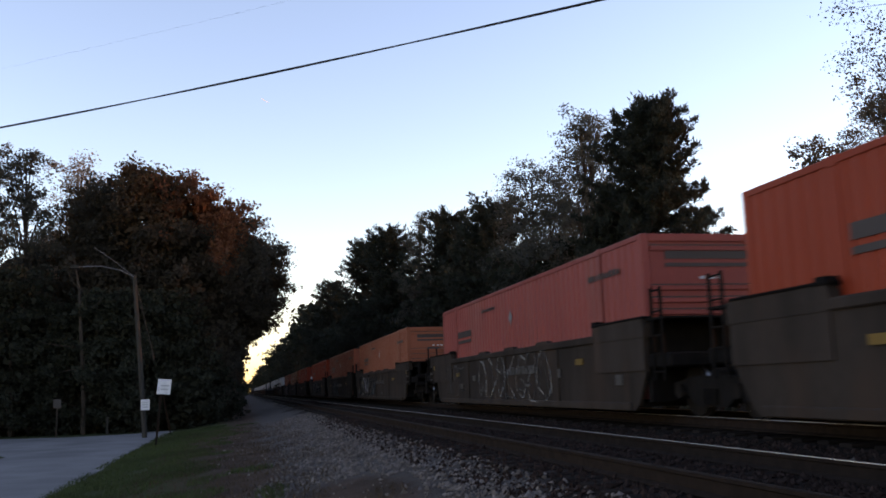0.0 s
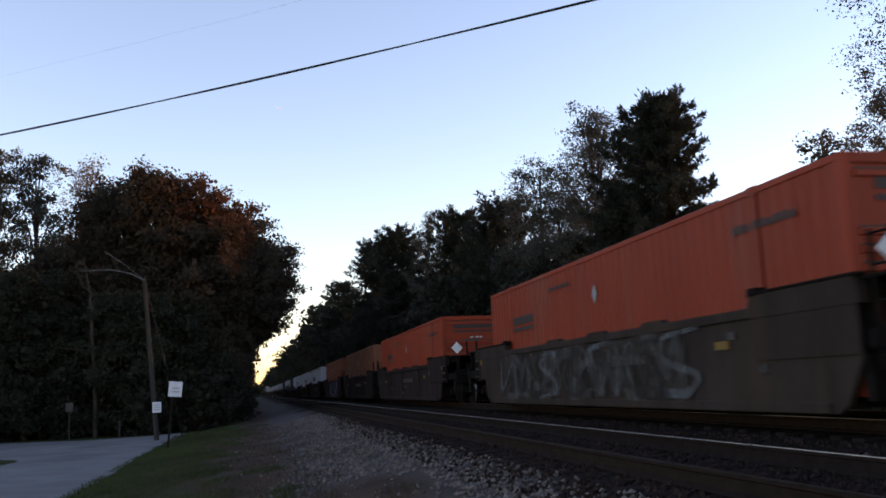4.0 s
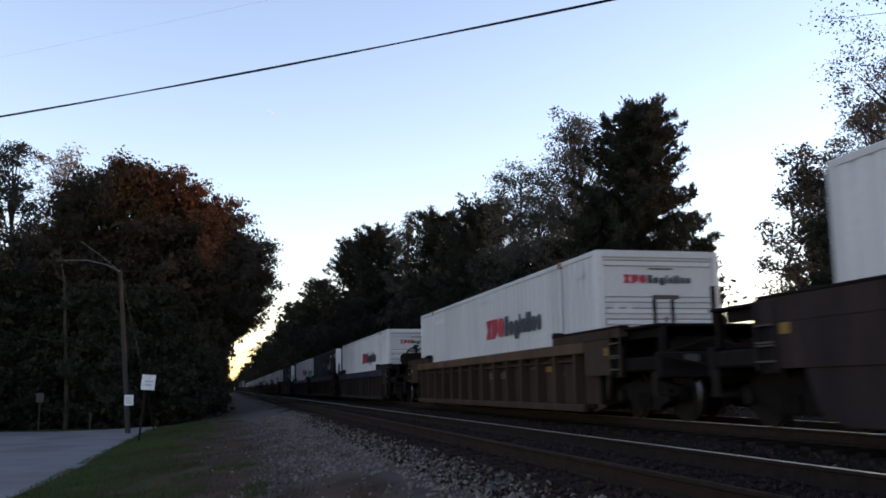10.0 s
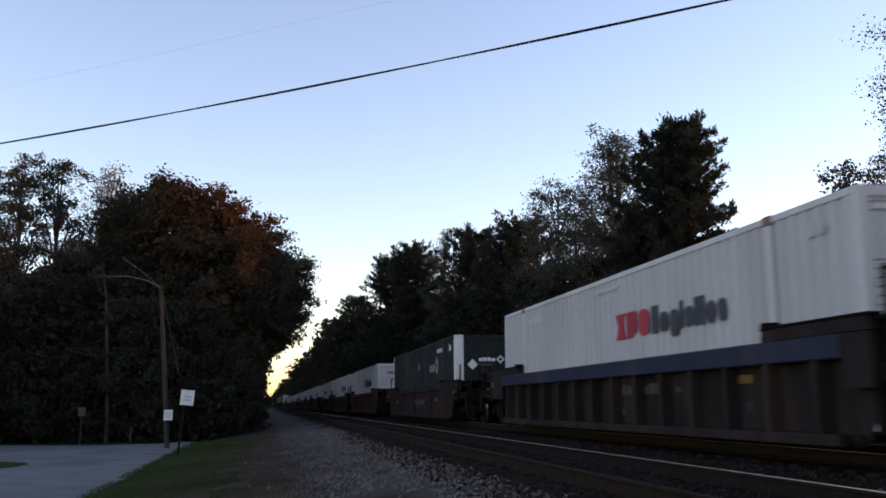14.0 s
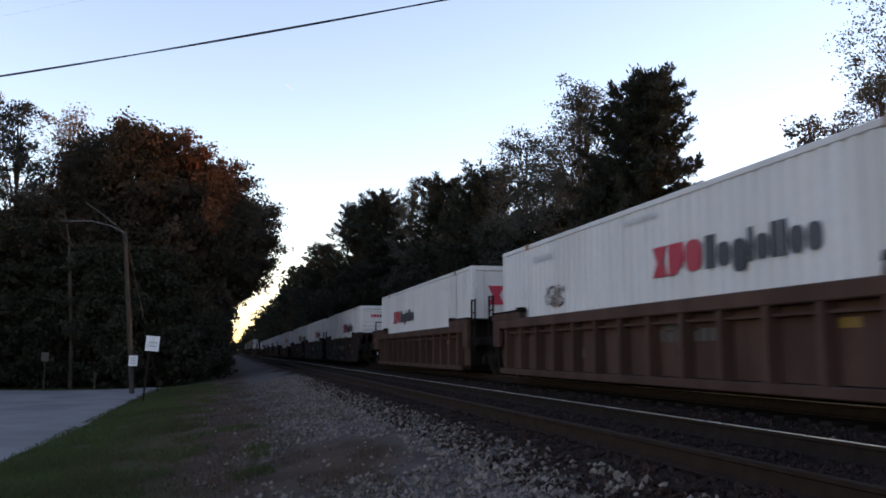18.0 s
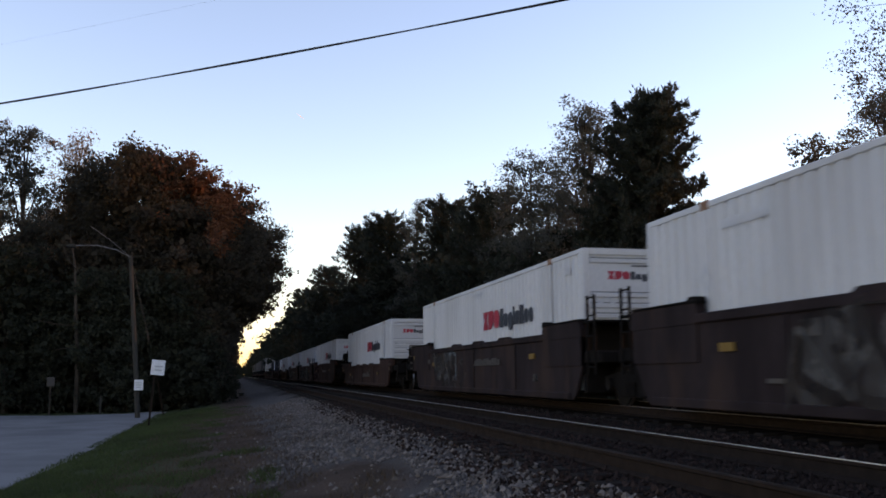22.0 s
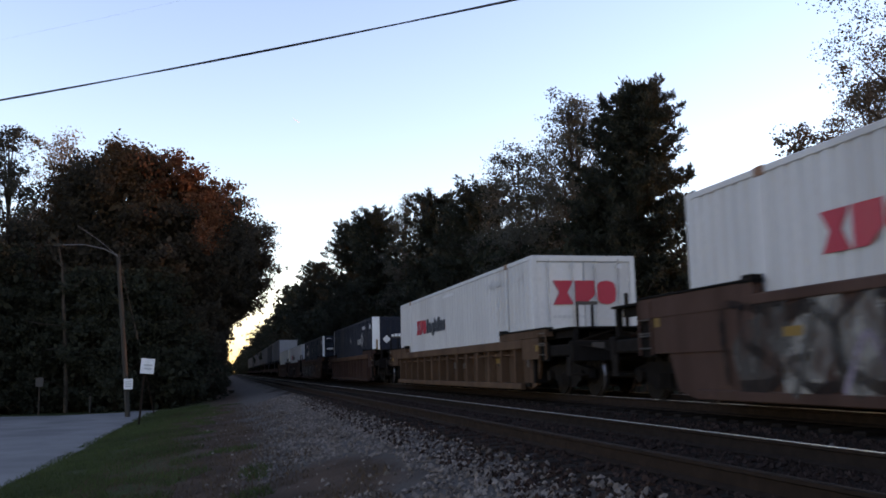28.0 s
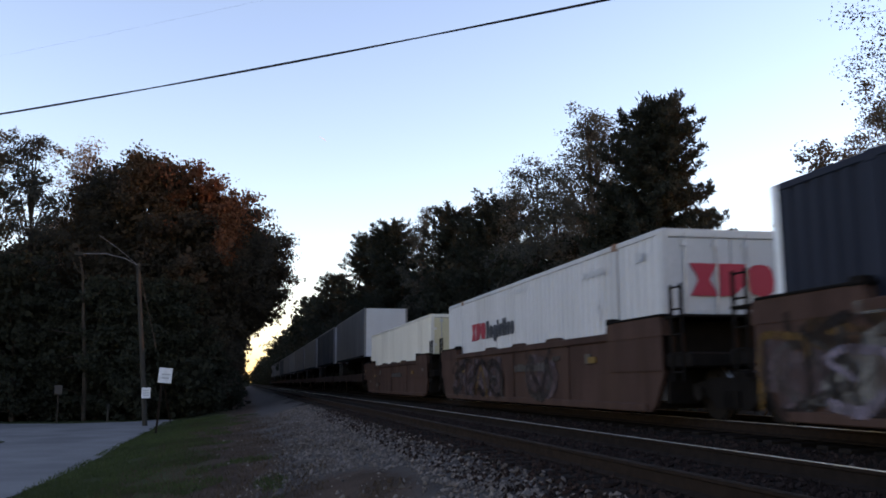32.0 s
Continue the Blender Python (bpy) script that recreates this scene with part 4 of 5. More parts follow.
# loose bent lines for sprayed shapes
WILD = [
    [(0.9, 0.9), (0.3, 1.0), (0.05, 0.7), (0.85, 0.4), (0.8, 0.05), (0.05, 0.0)], [(0.0, 0.0), (0.5, 1.0), (0.95, 0.0)], [(0.05, 0.0), (0.05, 0.85), (0.5, 1.0), (0.95, 0.8), (0.9, 0.0)],
    [(0.5, 1.0), (0.0, 0.75), (0.0, 0.25), (0.5, 0.0), (1.0, 0.3), (1.0, 0.75), (0.45, 1.0)], [(0.1, 1.0), (0.05, 0.0), (0.9, 0.02), (0.95, 0.35)], [(0.0, 0.95), (1.0, 0.9), (0.05, 0.1), (1.0, 0.05)],
    [(0.1, 0.0), (0.3, 1.0), (0.6, 0.3), (0.95, 1.0)], [(0.9, 0.8), (0.5, 1.0), (0.05, 0.6), (0.1, 0.15), (0.6, 0.0), (0.95, 0.3), (0.55, 0.45)],
]


def stroke(rng, u, d, z0, z1, x, thick):
    """One broad angular ribbon of sprayed paint, up and down like a wild letter."""
    h = z1 - z0
    fu, fz, turn = rng.choice((0, 1)), rng.choice((0, 1)), rng.choice((0, 0, 1))
    c = [(u + d * (0.45 - 0.9 * (abs(fu - (q if turn else p)) + rng.uniform(-0.08, 0.08))), z0 + h * min(1.0, max(0.02, 0.06 + 0.88 * abs(fz - (p if turn else q)) + rng.uniform(-0.07, 0.07)))) for p, q in rng.choice(WILD)]
    k = len(c) - 1
    # rounded elbows
    p = [c[0]]
    for j in range(1, k):
        (a, b), (e, f), (g, i) = c[j - 1], c[j], c[j + 1]
        for q in (0.0, 0.25, 0.5, 0.75, 1.0):
            l0, l1, l2 = (1 - q) ** 2, 2 * q * (1 - q), q * q
            p.append((l0 * (a + 3 * e) / 4 + l1 * e + l2 * (3 * e + g) / 4, l0 * (b + 3 * f) / 4 + l1 * f + l2 * (3 * f + i) / 4))
    p.append(c[k])
    v, n = [], len(p)
    for j in range(n):
        (a, b), (e, f) = p[max(0, j - 1)], p[min(n - 1, j + 1)]
        q = math.hypot(e - a, f - b) + 1e-6
        th = thick * (1.25 - 0.6 * j / n)
        nu, nz = -(f - b) / q * th / 2, (e - a) / q * th / 2
        v += [(x - 0.0002 * j, p[j][0] + nu, p[j][1] + nz), (x - 0.0002 * j, p[j][0] - nu, p[j][1] - nz)]
    return Mesh().add(v, [(2 * j, 2 * j + 1, 2 * j + 3, 2 * j + 2) for j in range(n - 1)])


def truck(parent, y):
    """A two-axle truck under a car end: two side frames, bolster, springs and two wheelsets."""
    for x in (-0.98, 0.98):
        f = part("side_frame", Mesh().prism([(y - 1.2, 0.36), (y - 1.2, 0.56), (y - 0.55, 0.66), (y + 0.55, 0.66), (y + 1.2, 0.56), (y + 1.2, 0.36), (y + 0.75, 0.36), (y + 0.45, 0.18), (y - 0.45, 0.18), (y - 0.75, 0.36)], "x", x - 0.07, x + 0.07), M["truck"], parent)
        for d in (-0.16, 0.0, 0.16):
            part("spring", Mesh().tube([(x * 1.09, y + d, 0.22), (x * 1.09, y + d, 0.46)], 0.06, 8), M["truck"], f)
        for d in (-0.89, 0.89):
            part("bearing", Mesh().disc((x * 1.1, y + d, 0.42), 0.12, "x", 0.06, 10), M["wheel"], f)
    part("bolster", Mesh().box(-0.95, 0.95, y - 0.2, y + 0.2, 0.4, 0.75, 0.03), M["truck"], parent)
    for d in (-0.89, 0.89):
        w = Mesh().tube([(-0.8, 0, 0), (0.8, 0, 0)], 0.08, 8)
        for s in (-1, 1):
            x = s * 0.753
            w.disc((x, 0, 0), 0.42, "x", 0.062, 22)
            w.disc((x - s * 0.07, 0, 0), 0.445, "x", 0.014, 22)
            w.disc((x + s * 0.064, 0, 0), 0.17, "x", 0.03, 12)
            for k in range(6):
                a = 6.2832 * k / 6
                w.box(x + s * 0.06, x + s * 0.072, 0.27 * math.cos(a) - 0.035, 0.27 * math.cos(a) + 0.035, 0.27 * math.sin(a) - 0.035, 0.27 * math.sin(a) + 0.035)
        o = part("wheelset", w, M["wheel"], parent)
        for s in (-1, 1):
            part("tread", Mesh().disc((s * 0.753, 0, 0), 0.4235, "x", 0.024, 22), M["railtop"], o, "worn bright tread")
        o.matrix_basis = pose(0, y + d, 0.42)


def well_unit(style, colour, top, lead, trail, label, tags=(), seed=0, chord=None, gear=False):
    """One well of a container car. lead, trail: 'c' has a truck and coupler, 'a' joins the next unit over a shared truck."""
    rng = random.Random(seed)
    w = thing("well_car", label, "railway car", "well cars of the freight train")
    m = M["well_" + colour]
    X, up = 1.5, 0.17
    y0 = -1.05 if lead == "a" else -2.7
    y1 = CL + (1.05 if trail == "a" else 2.7)
    ch = M[chord] if chord else m
    zb, cut = 0.1, 0.78
    for s in (-1, 1):
        xo, xi = s * X, s * (X - 0.1)
        a, b = min(xo, xi), max(xo, xi)
        lowtop = top - 0.14
        g0, g1 = (0.45 if lead == "c" else 0.25), (0.45 if trail == "c" else 0.25)
        out = [(-g0, cut), (0.5 - g0 - g0 * 0.5, zb + 0.1), (0.3, zb), (CL - 0.3, zb), (CL - 0.5 + g1 * 1.5, zb + 0.1), (CL + g1, cut), (CL + g1, lowtop), (-g0, lowtop)]
        deep = 0.19 if style == "ribbed" else 0.03
        lo, hi = (xo + deep, xo + deep + 0.07) if s < 0 else (xo - deep - 0.07, xo - deep)
        wall = part("side_wall", Mesh().prism(out, "x", lo, hi), m, w)
        ends = 0.3 if style == "ribbed" else 1.9
        hump = () if style == "ribbed" else (4.6, 7.2, 9.8)
        for y in hump:
            part("stacking_lug", Mesh().prism([(y, top - 0.01), (y + 0.95, top - 0.01), (y + 0.8, top + 0.06), (y + 0.12, top + 0.06)], "x", a - 0.015, b + 0.015), m, w, "low lug on the top of the side")
        part("top_chord", Mesh().box(a - 0.02, b + 0.02, ends, CL - ends, top - (0.3 if chord == "sill_blue" else 0.22 if style == "ribbed" else 0.15), top, 0.02), ch, w)
        part("bottom_sill", Mesh().box(a - 0.012, b + 0.012, 0.4, CL - 0.4, zb - 0.004, zb + 0.14, 0.015), m, w)
        for e0, e1, kind in ((-1.4 if lead == "c" else -0.3, 2.0, lead), (CL - 2.0, CL + (1.4 if trail == "c" else 0.3), trail)):
            low = top + 0.004 if style == "ribbed" else top - 0.15
            s0, s1 = (0.06, 0.05) if e0 < 0 else (0.05, 0.06)
            part("raised_end", Mesh().prism([(e0, low), (e1, low), (e1, top + 0.02), (e1 - s1, top + up), (e0 + s0, top + up), (e0, top + 0.02)], "x", a - 0.012, b + 0.05), m, w, "raised end of the side wall")
            part("end_cap", Mesh().box(a - 0.03, b + 0.06, e0, e1 - 0.1, top + up - 0.005, top + up + 0.035, 0.008), M["truck"], w, "dark cap along the raised end")
            g = e1 - 0.28 if e0 < 0 else e0
            part("guide", Mesh().prism([(g, top + up - 0.02), (g + 0.28, top + up - 0.02), (g + 0.24, top + up + 0.09), (g + 0.04, top + up + 0.09)], "x", a - 0.02, b + 0.06), M["truck"], w, "dark container guide")
            if kind == "c":
                # a ladder at the very end of the side, backed by near-black painted shade
                f, g = (e0, 1) if e0 < 0 else (e1, -1)
                part("recess", Mesh().box(a + 0.045, b - 0.005, min(f + g * 0.03, f + g * 0.5), max(f + g * 0.03, f + g * 0.5), cut - 0.05, top - 0.14), M["truck"], wall, "near-black sheet painting the shade behind the ladder")
                for d in (0.03, 0.45):
                    part("ladder_stile", Mesh().box(min(xo, xo + s * 0.03), max(xo, xo + s * 0.03), min(f + g * d, f + g * (d + 0.05)), max(f + g * d, f + g * (d + 0.05)), cut - 0.02, top + up - 0.05), m, w)
                for z in (0.86, 1.06, 1.1, 1.32):
                    part("rung", Mesh().box(min(xo, xo + s * 0.035), max(xo, xo + s * 0.035), min(f + g * 0.06, f + g * 0.46), max(f + g * 0.06, f + g * 0.46), z, z + 0.022), M["worn_mark"], w, "worn pale ladder rung")
                part("corner_plate", Mesh().box(min(xo - s * 0.004, xo + s * 0.006), max(xo - s * 0.004, xo + s * 0.006), min(f + g * 0.56, f + g * 0.76), max(f + g * 0.56, f + g * 0.76), top - 0.3, top - 0.16), M["placard"], w, "yellow reflective plate near the car end")
            e0, e1 = (e0 + (0.47 if kind == "c" and e0 < 0 else 0)), (e1 - (0.47 if kind == "c" and e0 > 0 else 0))
            p0, p1 = (e0 + 0.05, 0.29 if style == "ribbed" else e1 - 0.05) if e0 < 0 else (CL - 0.29 if style == "ribbed" else e0 + 0.05, e1 - 0.05)
            part("end_plate", Mesh().box(a, b, p0, p1, cut, top - (0.005 if style == "ribbed" else 0.14)), m, wall)
        if style == "ribbed":
            for i in range(14):
                y = 0.85 + i * (CL - 1.7) / 13
                part("rib", Mesh().prism([(xo - s * 0.2, y - 0.08), (xo + s * 0.005, y - 0.06), (xo + s * 0.005, y + 0.06), (xo - s * 0.2, y + 0.08)], "z", zb + 0.13, top - 0.15), m, wall)
            if colour not in ("umber", "slate"):
                part("ledge", Mesh().box(min(xo - s * 0.2, xo - s * 0.06), max(xo - s * 0.2, xo - s * 0.06), 1.0, CL - 1.0, top - 0.36, top - 0.32), m, wall)
        else:
            for y in (4.1, 8.07, 12.0):
                part("seam", Mesh().box(min(xo, xo - s * 0.032), max(xo, xo - s * 0.032), y - 0.03, y + 0.03, zb + 0.14, top - 0.15), m, wall)
    part("well_floor", Mesh().box(-1.38, 1.38, 0.2, CL - 0.2, 0.16, 0.25), M["truck"], w)
    for e, k, kind in ((y0, 1, lead), (y1, -1, trail)):
        inner = 0.0 if k > 0 else CL
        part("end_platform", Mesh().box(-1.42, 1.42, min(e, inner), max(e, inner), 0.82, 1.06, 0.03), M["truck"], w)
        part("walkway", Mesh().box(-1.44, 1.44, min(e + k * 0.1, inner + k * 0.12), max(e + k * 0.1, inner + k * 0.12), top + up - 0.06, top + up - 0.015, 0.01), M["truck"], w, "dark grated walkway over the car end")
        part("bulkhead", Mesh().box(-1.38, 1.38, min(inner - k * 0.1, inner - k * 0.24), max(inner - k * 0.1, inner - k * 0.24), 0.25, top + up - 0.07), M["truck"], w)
        if kind == "c":
            part("end_sill", Mesh().box(-1.45, 1.45, min(e, e + k * 0.2), max(e, e + k * 0.2), 0.7, 1.12, 0.02), M["truck"], w)
            part("coupler", Mesh().box(-0.12, 0.12, min(e - k * 0.75, e + k * 0.2), max(e - k * 0.75, e + k * 0.2), 0.76, 0.98, 0.03).box(-0.2, 0.2, min(e - k * 0.75, e - k * 0.45), max(e - k * 0.75, e - k * 0.45), 0.72, 1.02, 0.05), M["truck"], w, "sooty cast knuckle coupler")
            part("air_hose", Mesh().tube([(0.4, e - k * 0.02, 0.75), (0.42, e - k * 0.3, 0.5), (0.3, e - k * 0.6, 0.45), (0.2, e - k * 0.7, 0.62)], 0.03, 6), M["black"], w)
            truck(w, e + k * 1.35)
            wk = top + up - 0.02
            yr = inner - k * 0.9
            part("hand_rail", Mesh().tube([(-0.58, yr, 1.06), (-0.58, yr, wk + 0.62), (-0.22, yr, wk + 0.62), (-0.22, yr, 1.06)], 0.034, 6), M["truck"], w, "dark hoop rail on the walkway")
            part("hand_rail", Mesh().tube([(0.62, yr, 1.06), (0.62, yr, wk + 0.82)], 0.045, 6), M["truck"], w)
            part("reflector", Mesh().box(-0.62, -0.1, yr - 0.045, yr - 0.035, wk + 0.56, wk + 0.64), M["worn_mark"], w, "worn pale strip on the hoop rail")
            for x in (-1.3, 1.2):
                part("walkway_bracket", Mesh().box(x, x + 0.1, min(e + k * 0.3, inner - k * 0.3), max(e + k * 0.3, inner - k * 0.3), top - 0.05, top + up - 0.06), M["truck"], w)
            part("brake_cylinder", Mesh().tube([(-0.9, e + k * 0.55, 1.25), (0.1, e + k * 0.55, 1.25)], 0.16, 12), M["truck"], w, "dark brake cylinder on the end platform")
            part("air_tank", Mesh().tube([(0.3, e + k * 0.6, 1.22), (1.2, e + k * 0.6, 1.22)], 0.14, 12), M["truck"], w)
            part("brake_pipe", Mesh().tube([(-1.2, e + k * 0.3, 1.12), (-0.4, e + k * 0.2, 1.35), (0.6, e + k * 0.25, 1.1), (1.2, e + k * 0.3, 1.3)], 0.025, 6), M["wheel"], w)
            for x in (-1.25, 0.95):
                part("uncoupling_lever", Mesh().tube([(x, e - k * 0.04, 1.02), (x * 0.5, e - k * 0.1, 0.9), (0.0, e - k * 0.25, 0.95)], 0.016, 5), M["wheel"], w)
            for x in (-1.36, 1.26):
                part("end_post", Mesh().box(x, x + 0.1, min(e + k * 0.1, e + k * 0.2), max(e + k * 0.1, e + k * 0.2), 0.75, top + up - 0.06), M["truck"], w, "upright post that carries the walkway")
            part("step", Mesh().box(-1.46, -1.12, min(e + k * 0.08, e + k * 0.34), max(e + k * 0.08, e + k * 0.34), 0.42, 0.46).box(-1.46, -1.42, min(e + k * 0.1, e + k * 0.3), max(e + k * 0.1, e + k * 0.3), 0.44, 0.8), M["wheel"], w, "worn sill step")
            part("reflector", Mesh().box(-1.02, -0.76, min(e - k * 0.006, e + k * 0.01), max(e - k * 0.006, e + k * 0.01), 0.96, 1.08), M["worn_mark"], w, "worn pale reflector plate")
            if gear and k > 0:
                g0, wk = inner - 1.25, top + up - 0.02
                part("brake_housing", Mesh().box(-0.95, 0.05, g0 - 0.22, g0 + 0.22, wk, wk + 0.5, 0.12), M["truck"], w, "dark handbrake housing on the walkway")
                part("brake_wheel", Mesh().tube([(-0.45 + 0.3 * math.cos(i * 0.5236), g0 - 0.3, wk + 0.42 + 0.3 * math.sin(i * 0.5236)) for i in range(13)], 0.022, 6, False).tube([(-0.45, g0 - 0.3, wk + 0.12), (-0.45, g0 - 0.3, wk + 0.72)], 0.016, 5).tube([(-0.75, g0 - 0.3, wk + 0.42), (-0.15, g0 - 0.3, wk + 0.42)], 0.016, 5), M["truck"], w, "dark handbrake wheel")
                for x in (-0.3, 0.5):
                    part("hand_rail", Mesh().tube([(x, g0 - 0.1, wk), (x, g0 - 0.1, wk + 0.85)], 0.05, 6).box(x - 0.12, x + 0.12, g0 - 0.14, g0 - 0.06, wk + 0.74, wk + 0.82), M["truck"], w)
                part("hand_rail", Mesh().tube([(-0.6, g0 - 0.1, wk + 0.68), (1.2, g0 - 0.1, wk + 0.68)], 0.02, 6), M["truck"], w)
        else:
            part("articulation_joint", Mesh().box(-0.35, 0.35, min(e - k * 0.55, e + k * 0.1), max(e - k * 0.55, e + k * 0.1), 0.74, 0.96, 0.04), M["truck"], w)
            if k > 0:
                truck(w, e - 0.55)
            for d in (0.2, 0.55):
                part("hand_rail", Mesh().tube([(-1.43, e + k * d, 0.6), (-1.43, e + k * d, 2.15)], 0.03, 6), M["truck"], w)
            for z in (0.75, 1.05, 1.35, 1.75, 2.1):
                part("rung", Mesh().tube([(-1.43, e + k * 0.2, z), (-1.43, e + k * 0.55, z)], 0.016, 6), M["truck"], w)
    X -= 0.188 if style == "ribbed" else 0.0
    for y, z in ((2.6, top - 0.45), (13.2, top - 0.5)):
        part("placard", Mesh().box(-X - 0.006, -X + 0.02, y, y + 0.38, z - 0.08, z + 0.04), M["placard"], w, "small yellow placard")
    part("number_marking", flat_bars(-X - 0.001, 5.4, 8.0, top - 0.64, top - 0.45, 10, 0.22), M["worn_mark"], w, "worn pale number bars")
    for i in range(0 if colour == "umber" and style == "ribbed" else 5):
        u, z, k = rng.uniform(0.3, CL - 1), rng.uniform(0.35, top - 0.4), rng.uniform(0.12, 0.45)
        part("stencil", Mesh().box(-X - 0.004, -X + 0.03, u, u + k, z, z + rng.uniform(0.06, 0.22)), rng.choice((M["worn_mark"], M["worn_mark"], M["spray_steel"])), w, "worn pale stencil patch")
    for how, ink, u0, u1, z0, z1, n in tags:
        d = (u1 - u0) / n
        second = {"mauve": ("mauve", "smoke", "amber"), "violet": ("indigo", "rose", "pale"), "wine": ("wine", "rose", "edge"), "chalk": ("steel", "edge", "pale"), "teal": ("steel", "smoke", "blue"), "blue": ("pale", "steel", "edge"), "amber": ("amber", "pale", "edge"), "steel": ("steel", "blue", "smoke"), "pale": ("steel", "edge", "violet")}[ink]
        for i in range(n):
            u, z = u0 + (i + 0.5) * d, (z0 + z1) / 2
            if how == "line":
                # hollow shapes drawn with one thin line
                for j in range(2):
                    part("graffiti", stroke(rng, u + rng.uniform(-0.15, 0.15) * d, d * 1.15, z0, z1, -X - 0.009 - 0.0008 * j, 0.042), M["spray_" + (ink if j == 0 else second[0])], w, "thin line of sprayed paint")
            elif how == "fill":
                # swollen filled shapes with dark lines over them
                part("graffiti", blob(rng, u, z, 0.68 * d, 0.62 * (z1 - z0), z0, z1, -X - 0.003 - 0.0008 * (i % 5)), M["spray_" + (ink if i % 3 else second[0])], w, "swollen shape of sprayed paint")
                part("graffiti", stroke(rng, u, d * 1.25, z0, z1, -X - 0.009 - 0.0008 * (i % 3), 0.12 * d + 0.02), M["spray_edge"], w, "dark stroke of sprayed paint")
                part("graffiti", stroke(rng, u + rng.uniform(-0.3, 0.3) * d, d * 1.3, z0, z1, -X - 0.015 - 0.0008 * (i % 3), 0.09 * d + 0.02), M["spray_" + second[(i + 1) % 3]], w, "stroke of sprayed paint")
            else:
                part("graffiti", blob(rng, u, z, 0.7 * d, 0.55 * (z1 - z0), z0, z1, -X - 0.003 - 0.0008 * (i % 5)), M["spray_" + second[i % 3]] if ink in ("violet", "wine") else M["spray_edge" if ink in ("chalk", "blue") else "spray_smoke"], w, "swollen shape of sprayed paint")
                part("graffiti", stroke(rng, u + rng.uniform(-0.35, 0.35) * d, d * 1.6, z0, z1, -X - 0.009 - 0.0008 * (i % 3), 0.2 * d + 0.06), M["spray_" + ink], w, "broad angular stroke of sprayed paint")
                part("graffiti", stroke(rng, u + rng.uniform(-0.5, 0.5) * d, d * 1.7, z0, z1, -X - 0.015 - 0.0008 * (i % 3), 0.1 * d + 0.02), M["spray_" + second[(i + 1) % 3]], w, "thin angular stroke of sprayed paint")
    return w


def flat_car(label):
    """A long low flat car that carries one road trailer."""
    c = thing("flat_car", label, "railway car", "flat cars of the freight train")
    m = M["well_umber"]
    part("deck", Mesh().box(-1.4, 1.4, 0, 17.9, 0.92, 1.1, 0.02), m, c)
    part("centre_sill", Mesh().box(-0.3, 0.3, 0.1, 17.8, 0.45, 0.92), m, c)
    for x in (-1.4, 1.34):
        part("side_sill", Mesh().box(x, x + 0.06, 0.05, 17.85, 0.7, 1.14), m, c)
    for y in (2.0, 15.9):
        truck(c, y)
    for e, k in ((0, -1), (17.9, 1)):
        part("coupler", Mesh().box(-0.14, 0.14, min(e, e + k * 0.4), max(e, e + k * 0.4), 0.76, 0.96, 0.04), M["truck"], c)
    return c


def road_trailer(label, colour):
    """A 53-foot road trailer; its leading end is at y = 0."""
    c = thing("semi_trailer", label, "trailer", "road trailers on the freight train")
    m = M["box_" + colour]
    for x in (-1.3, 1.3):
        part("side_panel", corrugated(x, 0.1, 16.05, 1.15, 3.8, 1.2, 0.01), m, c)
        part("top_rail", Mesh().box(min(x, x * 0.95), max(x, x * 0.95), 0.1, 16.05, 3.8, 3.9, 0.01), M["seam"], c)
        part("bottom_rail", Mesh().box(min(x, x * 0.95), max(x, x * 0.95), 0.1, 16.05, 1.02, 1.15, 0.01), M["truck"], c)
        for y in (0.0, 16.0):
            part("corner_post", Mesh().box(min(x, x * 0.9), max(x, x * 0.9), y, y + 0.14, 1.02, 3.9, 0.02), M["seam"], c, "pale corner post")
    part("front_wall", Mesh().box(-1.18, 1.18, 0.02, 0.1, 1.05, 3.88), M["faint"], c, "pale front wall")
    part("rear_wall", Mesh().box(-1.18, 1.18, 16.05, 16.12, 1.05, 3.88), m, c)
    part("roof", Mesh().box(-1.24, 1.24, 0.1, 16.05, 3.86, 3.895), M["seam"], c)
    for x in (-0.9, 0.9):
        part("landing_leg", Mesh().box(x - 0.07, x + 0.07, 3.3, 3.45, 0.02, 1.05), M["truck"], c)
        for y in (13.2, 14.5):
            part("wheel", Mesh().disc((x * 1.15, y, 0.5), 0.5, "x", 0.14, 18), M["black"], c, "black tyre")
    part("bogie", Mesh().box(-0.5, 0.5, 12.6, 15.1, 0.45, 1.05), M["truck"], c)
    return c


